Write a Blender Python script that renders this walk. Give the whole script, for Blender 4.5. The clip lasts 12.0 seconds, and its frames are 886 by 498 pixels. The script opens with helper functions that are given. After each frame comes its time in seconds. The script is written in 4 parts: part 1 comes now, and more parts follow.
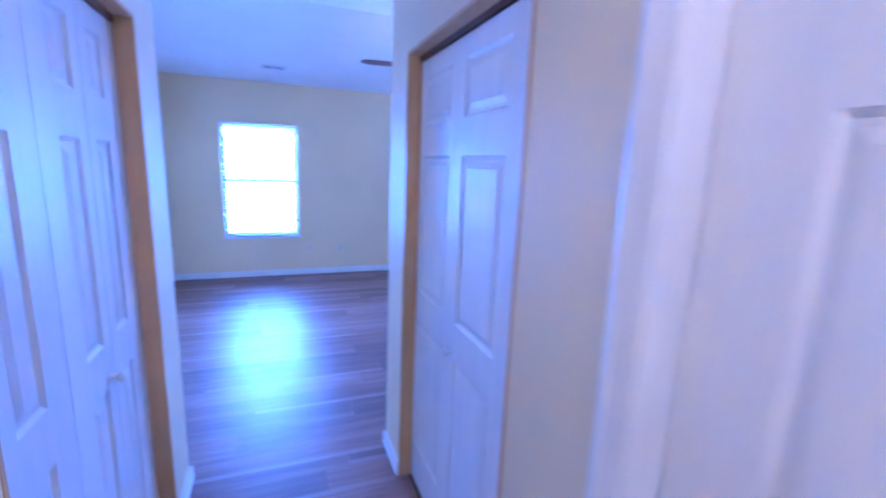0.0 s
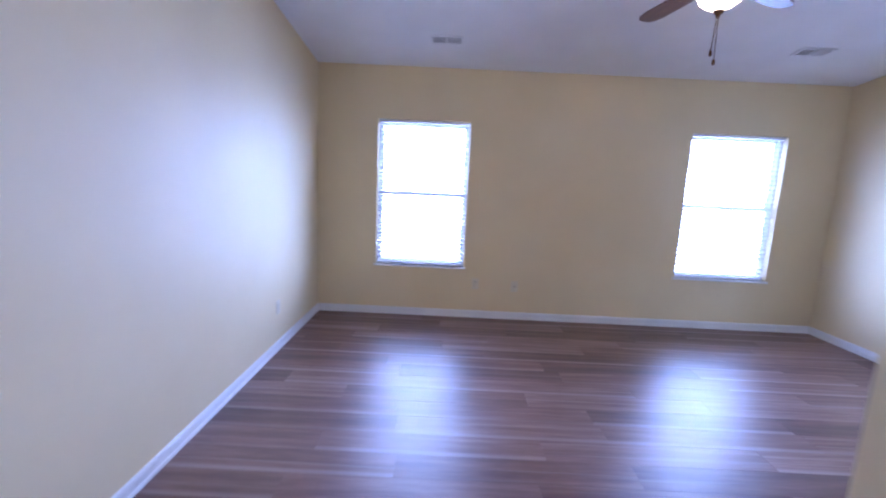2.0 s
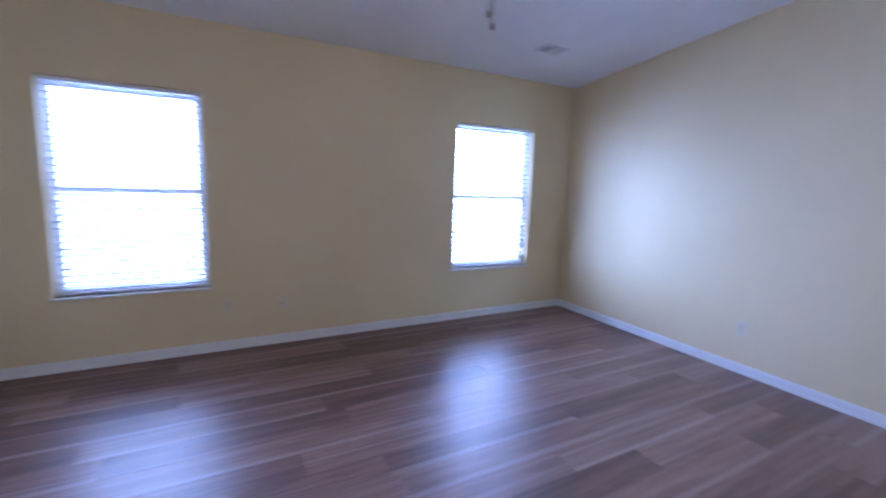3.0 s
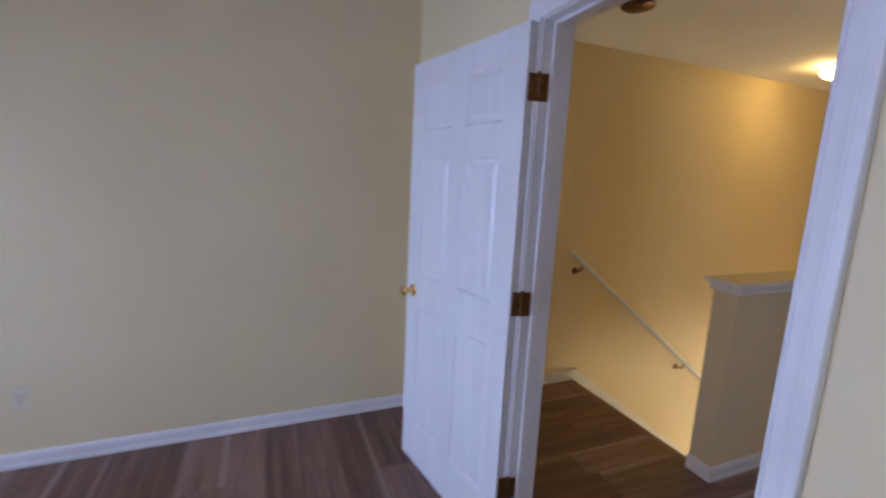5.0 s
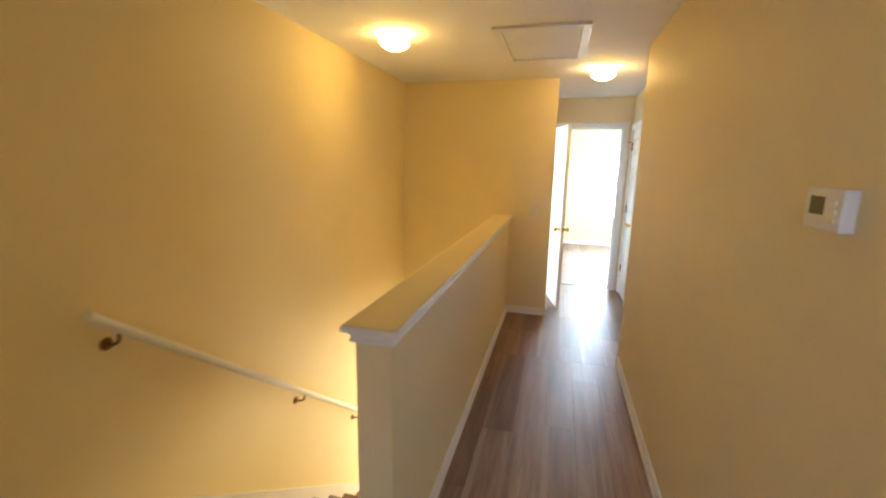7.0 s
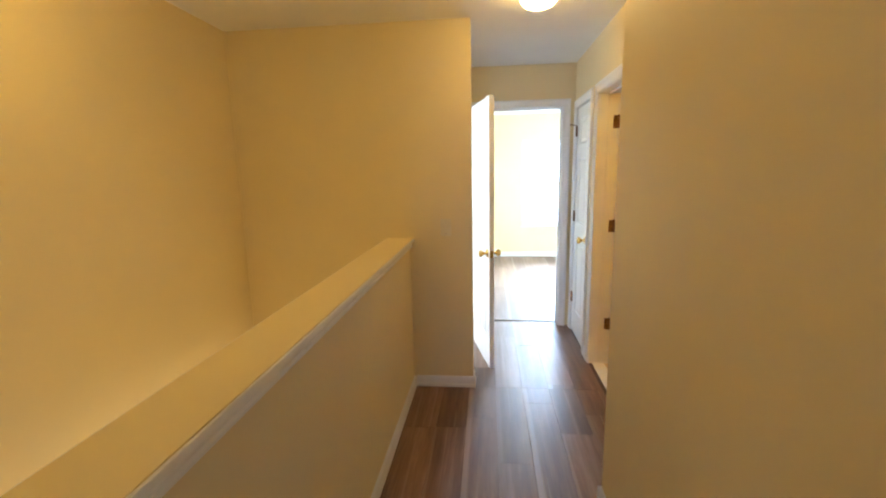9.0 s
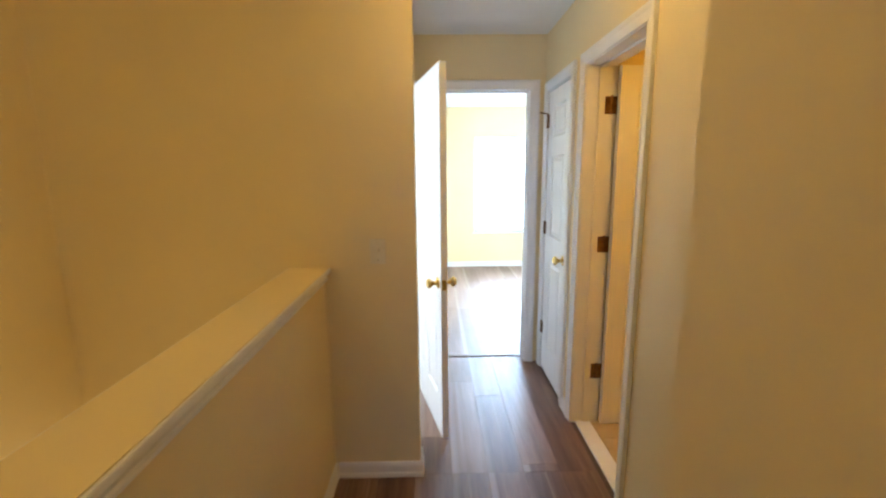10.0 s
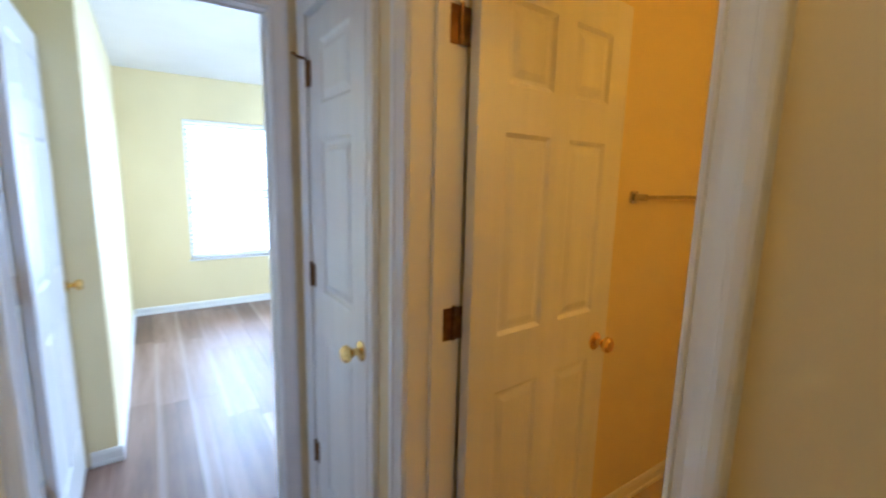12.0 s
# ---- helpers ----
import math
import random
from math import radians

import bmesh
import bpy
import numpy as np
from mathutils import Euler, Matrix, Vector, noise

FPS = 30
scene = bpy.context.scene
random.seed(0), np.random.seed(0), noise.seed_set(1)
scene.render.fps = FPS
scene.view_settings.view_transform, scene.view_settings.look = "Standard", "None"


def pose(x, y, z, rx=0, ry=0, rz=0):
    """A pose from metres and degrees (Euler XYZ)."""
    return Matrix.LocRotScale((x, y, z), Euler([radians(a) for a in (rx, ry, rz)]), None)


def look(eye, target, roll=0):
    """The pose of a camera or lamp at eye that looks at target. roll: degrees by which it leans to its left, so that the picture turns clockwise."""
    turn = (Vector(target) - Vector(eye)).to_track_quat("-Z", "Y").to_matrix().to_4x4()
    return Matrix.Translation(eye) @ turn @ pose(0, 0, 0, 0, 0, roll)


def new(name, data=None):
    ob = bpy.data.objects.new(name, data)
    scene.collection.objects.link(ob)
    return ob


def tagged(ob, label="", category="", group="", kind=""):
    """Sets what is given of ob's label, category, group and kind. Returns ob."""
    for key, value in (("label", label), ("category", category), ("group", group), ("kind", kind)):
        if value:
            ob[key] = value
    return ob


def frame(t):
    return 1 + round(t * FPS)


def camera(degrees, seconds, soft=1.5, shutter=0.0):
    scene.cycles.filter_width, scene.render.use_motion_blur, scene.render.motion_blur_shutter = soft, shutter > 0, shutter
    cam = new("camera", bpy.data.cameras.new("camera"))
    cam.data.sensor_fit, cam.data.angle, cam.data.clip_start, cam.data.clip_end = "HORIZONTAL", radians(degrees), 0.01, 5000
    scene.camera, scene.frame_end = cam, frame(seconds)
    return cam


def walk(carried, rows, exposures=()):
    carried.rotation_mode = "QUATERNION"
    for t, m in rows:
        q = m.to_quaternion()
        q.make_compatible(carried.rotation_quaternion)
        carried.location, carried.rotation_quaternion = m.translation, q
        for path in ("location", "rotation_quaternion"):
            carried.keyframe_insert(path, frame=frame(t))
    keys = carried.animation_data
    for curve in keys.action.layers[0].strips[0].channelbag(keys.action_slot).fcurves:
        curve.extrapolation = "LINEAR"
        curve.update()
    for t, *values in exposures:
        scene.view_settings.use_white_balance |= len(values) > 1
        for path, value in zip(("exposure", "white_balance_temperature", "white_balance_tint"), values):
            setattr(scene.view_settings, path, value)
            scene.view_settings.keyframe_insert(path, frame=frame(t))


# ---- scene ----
cam = camera(91.3, 12.0, soft=2.0, shutter=0.5)
PATH = [
    (0, (1.16, -2.111, 1.577), (1.869, -0.28, 1.194), 2.3),
    (0.5, (1.211, -1.707, 1.589), (1.434, 0.243, 1.207), 2.0),
    (1, (1.2, -1.265, 1.538), (1.1, 0.698, 1.172), 2.0),
    (1.5, (1.24, -0.787, 1.495), (1.093, 1.178, 1.149), 2.1),
    (2, (1.226, -0.384, 1.425), (1.22, 1.591, 1.111), 2.7),
    (2.5, (1.279, 0.009, 1.433), (1.651, 1.95, 1.124), 2.6),
    (3, (1.439, 0.286, 1.424), (2.392, 2.017, 1.115), 2.2),
    (3.5, (1.658, 0.55, 1.542), (3.203, 1.768, 1.181), 3.0),
    (3.7, (1.716, 0.693, 1.559), (3.458, 1.606, 1.197), 3.0),
    (5.3, (2.788, 0.928, 1.514), (4.455, -0.125, 1.178), 2.7),
    (5.5, (2.911, 0.867, 1.526), (4.448, -0.366, 1.184), 2.7),
    (6, (3.18, 0.671, 1.546), (4.365, -0.899, 1.186), 2.5),
    (6.5, (3.354, 0.397, 1.585), (4.124, -1.41, 1.204), 2.3),
    (7, (3.435, 0.013, 1.582), (3.933, -1.886, 1.202), 1.1),
    (7.2, (3.446, -0.151, 1.583), (3.894, -2.061, 1.198), 0.5),
    (8.8, (3.378, -1.538, 1.49), (3.615, -3.495, 1.15), -1.2),
    (9, (3.389, -1.738, 1.512), (3.597, -3.696, 1.162), -1.2),
    (9.5, (3.384, -2.214, 1.512), (3.526, -4.177, 1.155), -1.1),
    (10, (3.41, -2.665, 1.502), (3.374, -4.633, 1.149), -0.5),
    (10.5, (3.377, -3.072, 1.496), (3.098, -5.023, 1.152), -0.0),
    (11, (3.318, -3.472, 1.481), (2.807, -5.375, 1.142), 0.3),
    (11.4, (3.291, -3.791, 1.483), (2.545, -5.617, 1.153), 1.1),
    (11.5, (3.277, -3.866, 1.494), (2.461, -5.661, 1.161), 1.0),
    (12, (3.116, -4.139, 1.474), (2.009, -5.774, 1.154), 1.4),
]

# ---------------------------------------------------------------- world, sun, window light, added fill
EXPOSURES = [(0.0, 1.15, 3450, 31), (0.6, 1.05, 3950, 36), (1.0, 0.95, 4750, 34), (1.5, 0.6, 5250, 34), (2.0, 0.65, 4950, 29), (2.5, 0.5, 4750, 30), (3.0, 0.22, 4900, 24), (3.5, -0.3, 5100, 21),
             (5.5, -0.08, 6200, 21), (6.0, 0.1, 6650, 20), (6.5, 0.25, 7250, 19), (7.2, 0.38, 7000, 13), (9.0, 0.12, 6600, 13), (10.5, -0.25, 6300, 15), (12.0, -0.72, 5800, 17)]
walk(cam, [(t, look(e, g, r)) for t, e, g, r in PATH], EXPOSURES)

world = bpy.data.worlds.new("world")
scene.world = world
world.use_nodes = True
wn = world.node_tree.nodes
sky = wn.new("ShaderNodeTexSky")
sky.sky_type, sky.sun_disc = "NISHITA", False
sky.sun_elevation, sky.sun_rotation = radians(48), radians(179)
wn["Background"].inputs[1].default_value = 0.12
world.node_tree.links.new(sky.outputs[0], wn["Background"].inputs[0])

SUN = bpy.data.lights.new("sun", "SUN")
SUN.energy, SUN.angle, SUN.color = 4.5, radians(0.6), (1.0, 0.94, 0.85)
new("sun", SUN).matrix_world = look((1.9, -30, 24.4), (2.3, -8.0, 0))


def window_or_fill_light(at, target, w, h, watts, color, spread=180):
    lamp = bpy.data.lights.new("window_or_fill_light", "AREA")
    lamp.shape, lamp.size, lamp.size_y, lamp.energy, lamp.color = "RECTANGLE", w, h, watts, color
    lamp.spread = radians(spread)
    new("window_or_fill_light", lamp).matrix_world = look(at, target)


DAY = (0.53, 0.67, 1.0)
window_or_fill_light((0.975, 4.22, 1.27), (0.975, 0, 1.27), 0.90, 1.44, 53, DAY, 165)
window_or_fill_light((4.11, 4.22, 1.27), (4.11, 0, 1.27), 0.93, 1.44, 63, DAY, 165)
window_or_fill_light((2.335, -9.62, 1.29), (2.335, 0, 1.29), 0.88, 1.44, 265, (0.49, 0.72, 1.0))
# Fill through an added, unseen west window, to even out the far bedroom.
window_or_fill_light((-0.38, -7.6, 1.30), (3, -7.6, 1.30), 1.5, 1.40, 195, (0.49, 0.72, 1.0))
window_or_fill_light((6.38, -5.36, 1.30), (0, -5.36, 1.30), 0.80, 1.40, 80, (0.62, 0.80, 1.0))
# Unseen warm lamps below the hall, added to brighten the stairwell; no windows there.
window_or_fill_light((4.59, -4.765, -1.38), (4.59, 0, -1.1), 0.80, 1.95, 50, (1.0, 0.84, 0.50))
window_or_fill_light((1.34, -3.1, -1.35), (5, -3.1, -1.35), 2.0, 1.5, 60, (1.0, 0.80, 0.45))


# ---------------------------------------------------------------- materials
def material(name, color, rough=0.5, metal=0.0):
    m = bpy.data.materials.new(name)
    m.use_nodes = True
    b = m.node_tree.nodes["Principled BSDF"]
    b.inputs["Base Color"].default_value = (*color, 1)
    b.inputs["Roughness"].default_value = rough
    b.inputs["Metallic"].default_value = metal
    return m, m.node_tree.nodes, m.node_tree.links, b


def grain(m, nodes, links, b, dark, light, scale, stretch=(1, 1, 1), bump=0.05, fine=200, detail=4, rough=None, dist=0.002):
    """Two scales of variation: broad colour drift and fine relief."""
    tc, mp = nodes.new("ShaderNodeTexCoord"), nodes.new("ShaderNodeMapping")
    mp.inputs["Scale"].default_value = stretch
    links.new(tc.outputs["Object"], mp.inputs[0])
    n1, ramp = nodes.new("ShaderNodeTexNoise"), nodes.new("ShaderNodeValToRGB")
    n1.inputs["Scale"].default_value, n1.inputs["Detail"].default_value = scale, detail
    ramp.color_ramp.elements[0].position, ramp.color_ramp.elements[1].position = 0.3, 0.7
    ramp.color_ramp.elements[0].color, ramp.color_ramp.elements[1].color = (*dark, 1), (*light, 1)
    links.new(mp.outputs[0], n1.inputs[0])
    links.new(n1.outputs[0], ramp.inputs[0])
    links.new(ramp.outputs[0], b.inputs["Base Color"])
    n2, bp = nodes.new("ShaderNodeTexNoise"), nodes.new("ShaderNodeBump")
    n2.inputs["Scale"].default_value, n2.inputs["Detail"].default_value = fine, 3
    bp.inputs["Strength"].default_value, bp.inputs["Distance"].default_value = bump, dist
    links.new(mp.outputs[0], n2.inputs[0])
    links.new(n2.outputs[0], bp.inputs["Height"])
    links.new(bp.outputs[0], b.inputs["Normal"])
    if rough:
        mr = nodes.new("ShaderNodeMapRange")
        mr.inputs["To Min"].default_value, mr.inputs["To Max"].default_value = rough
        links.new(n1.outputs[0], mr.inputs[0])
        links.new(mr.outputs[0], b.inputs["Roughness"])
    return m


WALL = grain(*material("cream_wall_paint", (0.78, 0.65, 0.41), 0.55), (0.755, 0.636, 0.380), (0.805, 0.686, 0.425), 1.3, bump=0.18, fine=140, rough=(0.5, 0.62))
CEIL = grain(*material("white_ceiling_texture", (0.82, 0.82, 0.82), 0.8), (0.83, 0.83, 0.83), (0.88, 0.88, 0.88), 2.0, bump=0.55, fine=55, dist=0.004)
TRIM = grain(*material("white_gloss_trim", (0.82, 0.82, 0.82), 0.3), (0.78, 0.78, 0.785), (0.84, 0.84, 0.84), 4.0, bump=0.04, fine=90, rough=(0.25, 0.38))
DOOR = grain(*material("white_moulded_door_paint", (0.82, 0.82, 0.82), 0.32), (0.77, 0.775, 0.785), (0.83, 0.83, 0.835), 3.0, stretch=(6, 6, 0.5), bump=0.12, fine=60, rough=(0.26, 0.4))
VINYL = grain(*material("white_vinyl", (0.85, 0.85, 0.85), 0.35), (0.82, 0.82, 0.82), (0.86, 0.86, 0.86), 5.0, bump=0.02)
PLASTIC = grain(*material("white_plastic", (0.8, 0.79, 0.75), 0.35), (0.77, 0.76, 0.72), (0.82, 0.81, 0.77), 20.0, bump=0.02)
ALMOND = grain(*material("almond_plastic", (0.74, 0.67, 0.50), 0.35), (0.71, 0.64, 0.47), (0.77, 0.70, 0.53), 20.0, bump=0.02)
BRASS = grain(*material("polished_brass", (0.83, 0.58, 0.22), 0.18, 1.0), (0.78, 0.52, 0.18), (0.88, 0.64, 0.27), 30.0, bump=0.02, rough=(0.12, 0.25))
HINGE = grain(*material("antique_brass", (0.20, 0.10, 0.035), 0.38, 1.0), (0.13, 0.06, 0.022), (0.25, 0.13, 0.05), 40.0, bump=0.1, rough=(0.3, 0.5))
CHROME = grain(*material("brushed_nickel", (0.62, 0.58, 0.52), 0.25, 1.0), (0.58, 0.54, 0.48), (0.68, 0.64, 0.58), 40.0, bump=0.03, rough=(0.18, 0.32))
BRONZE = grain(*material("dark_bronze", (0.16, 0.09, 0.05), 0.35, 0.9), (0.12, 0.06, 0.035), (0.22, 0.13, 0.07), 30.0, bump=0.03, rough=(0.28, 0.42))
BLADE = grain(*material("walnut_blade", (0.13, 0.07, 0.045), 0.4), (0.09, 0.045, 0.03), (0.18, 0.10, 0.06), 6.0, stretch=(1, 9, 1), bump=0.05, rough=(0.35, 0.5))
TILE = grain(*material("tan_floor_tile", (0.55, 0.42, 0.28), 0.35), (0.48, 0.36, 0.23), (0.60, 0.47, 0.32), 7.0, bump=0.05, fine=40)
GROUT = grain(*material("grout", (0.38, 0.32, 0.25), 0.9), (0.34, 0.28, 0.21), (0.42, 0.36, 0.29), 30.0, bump=0.2)
JAMB = grain(*material("tan_painted_jamb", (0.60, 0.38, 0.15), 0.5), (0.55, 0.34, 0.125), (0.64, 0.42, 0.18), 5.0, stretch=(4, 4, 0.6), bump=0.08, fine=60)
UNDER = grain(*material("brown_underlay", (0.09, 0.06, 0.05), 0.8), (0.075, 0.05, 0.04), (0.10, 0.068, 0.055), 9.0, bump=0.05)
# Near-black paint for the shade inside vent ducts and socket holes.
DARK = grain(*material("dark_hole_shade", (0.03, 0.03, 0.03), 0.6), (0.02, 0.02, 0.02), (0.04, 0.04, 0.04), 30.0, bump=0.02)
SCREEN = grain(*material("grey_display", (0.06, 0.065, 0.05), 0.2), (0.05, 0.055, 0.04), (0.07, 0.075, 0.06), 30.0, bump=0.0)
LAWN = grain(*material("lawn", (0.07, 0.11, 0.04), 0.9), (0.05, 0.085, 0.03), (0.09, 0.13, 0.05), 3.0, bump=0.4, fine=20)
CONCRETE = grain(*material("plain_subfloor", (0.4, 0.39, 0.37), 0.8), (0.36, 0.35, 0.33), (0.44, 0.43, 0.41), 3.0, bump=0.1)


def plank_material(name, hue):
    m, nodes, links, b = material(name, hue[1], 0.34)
    tc, info = nodes.new("ShaderNodeTexCoord"), nodes.new("ShaderNodeObjectInfo")
    off = nodes.new("ShaderNodeVectorMath")
    off.operation = "SCALE"
    off.inputs[0].default_value = (37.0, 11.0, 5.0)
    links.new(info.outputs["Random"], off.inputs["Scale"])
    add = nodes.new("ShaderNodeVectorMath")
    links.new(tc.outputs["Object"], add.inputs[0])
    links.new(off.outputs[0], add.inputs[1])
    mp = nodes.new("ShaderNodeMapping")
    mp.inputs["Scale"].default_value = (0.9, 11.0, 1.0)
    links.new(add.outputs[0], mp.inputs[0])
    n1, n2, n3 = (nodes.new("ShaderNodeTexNoise") for _ in range(3))
    for n, s, d in ((n1, 1.6, 6), (n2, 9.0, 8), (n3, 0.7, 2)):
        n.inputs["Scale"].default_value, n.inputs["Detail"].default_value, n.inputs["Roughness"].default_value = s, d, 0.62
        links.new(mp.outputs[0], n.inputs[0])
    r1 = nodes.new("ShaderNodeValToRGB")
    e = r1.color_ramp.elements
    e[0].position, e[1].position = 0.30, 0.72
    e[0].color, e[1].color = (*hue[0], 1), (*hue[2], 1)
    mid = e.new(0.5)
    mid.color = (*hue[1], 1)
    mixf = nodes.new("ShaderNodeMath")
    mixf.operation = "MULTIPLY_ADD"
    links.new(info.outputs["Random"], mixf.inputs[0])
    mixf.inputs[1].default_value = 0.26
    half = nodes.new("ShaderNodeMath")
    half.operation = "MULTIPLY_ADD"
    links.new(n1.outputs[0], half.inputs[0])
    half.inputs[1].default_value, half.inputs[2].default_value = 0.72, 0.0
    links.new(half.outputs[0], mixf.inputs[2])
    links.new(mixf.outputs[0], r1.inputs[0])
    streak = nodes.new("ShaderNodeValToRGB")
    streak.color_ramp.elements[0].position, streak.color_ramp.elements[1].position = 0.35, 0.62
    streak.color_ramp.elements[0].color, streak.color_ramp.elements[1].color = (0.78, 0.76, 0.75, 1), (1, 1, 1, 1)
    links.new(n2.outputs[0], streak.inputs[0])
    mul = nodes.new("ShaderNodeMix")
    mul.data_type, mul.blend_type = "RGBA", "MULTIPLY"
    mul.inputs["Factor"].default_value = 0.8
    links.new(r1.outputs[0], mul.inputs["A"])
    links.new(streak.outputs[0], mul.inputs["B"])
    n4, line = nodes.new("ShaderNodeTexNoise"), nodes.new("ShaderNodeMapRange")
    far = nodes.new("ShaderNodeMapping")
    far.inputs["Scale"].default_value = (0.5, 34.0, 1.0)
    links.new(add.outputs[0], far.inputs[0])
    links.new(far.outputs[0], n4.inputs[0])
    n4.inputs["Scale"].default_value, n4.inputs["Detail"].default_value = 1.0, 2
    line.inputs["From Min"].default_value, line.inputs["From Max"].default_value = 0.61, 0.72
    line.inputs["To Max"].default_value = 0.32
    links.new(n4.outputs[0], line.inputs[0])
    pale = nodes.new("ShaderNodeMix")
    pale.data_type = "RGBA"
    pale.inputs["B"].default_value = (0.42, 0.33, 0.29, 1)
    links.new(line.outputs[0], pale.inputs["Factor"])
    links.new(mul.outputs["Result"], pale.inputs["A"])
    sep = nodes.new("ShaderNodeSeparateXYZ")
    links.new(tc.outputs["Object"], sep.inputs[0])
    wob = nodes.new("ShaderNodeMath")
    wob.operation = "MULTIPLY_ADD"
    links.new(n4.outputs[0], wob.inputs[0])
    wob.inputs[1].default_value = 0.03
    links.new(sep.outputs["Y"], wob.inputs[2])
    rim = nodes.new("ShaderNodeMapRange")
    rim.inputs["From Min"].default_value, rim.inputs["From Max"].default_value = 0.052, 0.034
    links.new(wob.outputs[0], rim.inputs[0])
    pick = nodes.new("ShaderNodeMath")
    pick.operation = "MULTIPLY"
    links.new(info.outputs["Random"], pick.inputs[0])
    pick.inputs[1].default_value = 7.31
    frac = nodes.new("ShaderNodeMath")
    frac.operation = "FRACT"
    links.new(pick.outputs[0], frac.inputs[0])
    some = nodes.new("ShaderNodeMapRange")
    some.inputs["From Min"].default_value, some.inputs["From Max"].default_value, some.inputs["To Max"].default_value = 0.40, 0.75, 0.55
    links.new(frac.outputs[0], some.inputs[0])
    both = nodes.new("ShaderNodeMath")
    both.operation = "MULTIPLY"
    links.new(rim.outputs[0], both.inputs[0])
    links.new(some.outputs[0], both.inputs[1])
    edge = nodes.new("ShaderNodeMix")
    edge.data_type = "RGBA"
    edge.inputs["B"].default_value = (0.42, 0.33, 0.29, 1)
    links.new(both.outputs[0], edge.inputs["Factor"])
    links.new(pale.outputs["Result"], edge.inputs["A"])
    knots = nodes.new("ShaderNodeTexVoronoi")
    kmap, kr = nodes.new("ShaderNodeMapping"), nodes.new("ShaderNodeMapRange")
    kmap.inputs["Scale"].default_value = (1.6, 4.5, 1.0)
    links.new(add.outputs[0], kmap.inputs[0])
    links.new(kmap.outputs[0], knots.inputs[0])
    kr.inputs["From Min"].default_value, kr.inputs["From Max"].default_value, kr.inputs["To Min"].default_value, kr.inputs["To Max"].default_value = 0.02, 0.07, 0.55, 0.0
    links.new(knots.outputs["Distance"], kr.inputs[0])
    knot = nodes.new("ShaderNodeMix")
    knot.data_type = "RGBA"
    knot.inputs["B"].default_value = (0.05, 0.028, 0.02, 1)
    links.new(kr.outputs[0], knot.inputs["Factor"])
    links.new(edge.outputs["Result"], knot.inputs["A"])
    links.new(knot.outputs["Result"], b.inputs["Base Color"])
    b.inputs["Coat Weight"].default_value, b.inputs["Coat Roughness"].default_value = 0.14, 0.36
    b.inputs["Specular IOR Level"].default_value = 0.42
    mr = nodes.new("ShaderNodeMapRange")
    mr.inputs["To Min"].default_value, mr.inputs["To Max"].default_value = 0.28, 0.48
    links.new(n2.outputs[0], mr.inputs[0])
    links.new(mr.outputs[0], b.inputs["Roughness"])
    bp = nodes.new("ShaderNodeBump")
    bp.inputs["Strength"].default_value, bp.inputs["Distance"].default_value = 0.12, 0.001
    links.new(n2.outputs[0], bp.inputs["Height"])
    links.new(bp.outputs[0], b.inputs["Normal"])
    return m


PLANK = plank_material("brown_vinyl_plank", ((0.115, 0.058, 0.042), (0.21, 0.119, 0.089), (0.34, 0.224, 0.18)))

GLASS, _, _, gb = material("window_glass", (1, 1, 1), 0.02)
gb.inputs["Transmission Weight"].default_value, gb.inputs["IOR"].default_value = 1.0, 1.45

SLAT, sn, sl, sb = material("white_blind_slat", (0.66, 0.66, 0.68), 0.45)
sb.inputs["Subsurface Weight"].default_value = 0.0
st = sn.new("ShaderNodeBsdfTranslucent")
st.inputs[0].default_value = (0.85, 0.85, 0.85, 1)
sm = sn.new("ShaderNodeMixShader")
sm.inputs[0].default_value = 0.11
sl.new(sb.outputs[0], sm.inputs[1])
sl.new(st.outputs[0], sm.inputs[2])
sl.new(sm.outputs[0], sn["Material Output"].inputs[0])


def glow(name, color, strength):
    m, nodes, links, b = material(name, (0.9, 0.85, 0.75), 0.25)
    b.inputs["Emission Color"].default_value = (*color, 1)
    b.inputs["Emission Strength"].default_value = strength
    return m


HALL_GLOW = glow("lit_opal_glass", (1.0, 0.64, 0.17), 37.0)
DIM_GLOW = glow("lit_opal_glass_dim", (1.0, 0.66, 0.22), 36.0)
LOW_GLOW = glow("added_lower_lamp_glass", (1.0, 0.70, 0.30), 40.0)
BATH_GLOW = glow("added_passage_lamp_glass", (1.0, 0.66, 0.38), 44.0)
FAN_GLOW = glow("lit_frosted_bowl", (1.0, 0.66, 0.36), 15.0)


# ---------------------------------------------------------------- builders
def box(bm, x0, x1, y0, y1, z0, z1, bevel=0.0):
    v = [bm.verts.new((x, y, z)) for x in (x0, x1) for y in (y0, y1) for z in (z0, z1)]
    faces = [bm.faces.new([v[i] for i in q]) for q in ((0, 1, 3, 2), (4, 6, 7, 5), (0, 4, 5, 1), (2, 3, 7, 6), (0, 2, 6, 4), (1, 5, 7, 3))]
    if bevel:
        bmesh.ops.bevel(bm, geom=list({e for f in faces for e in f.edges}), offset=bevel, segments=2, affect="EDGES", profile=0.6)
    return faces


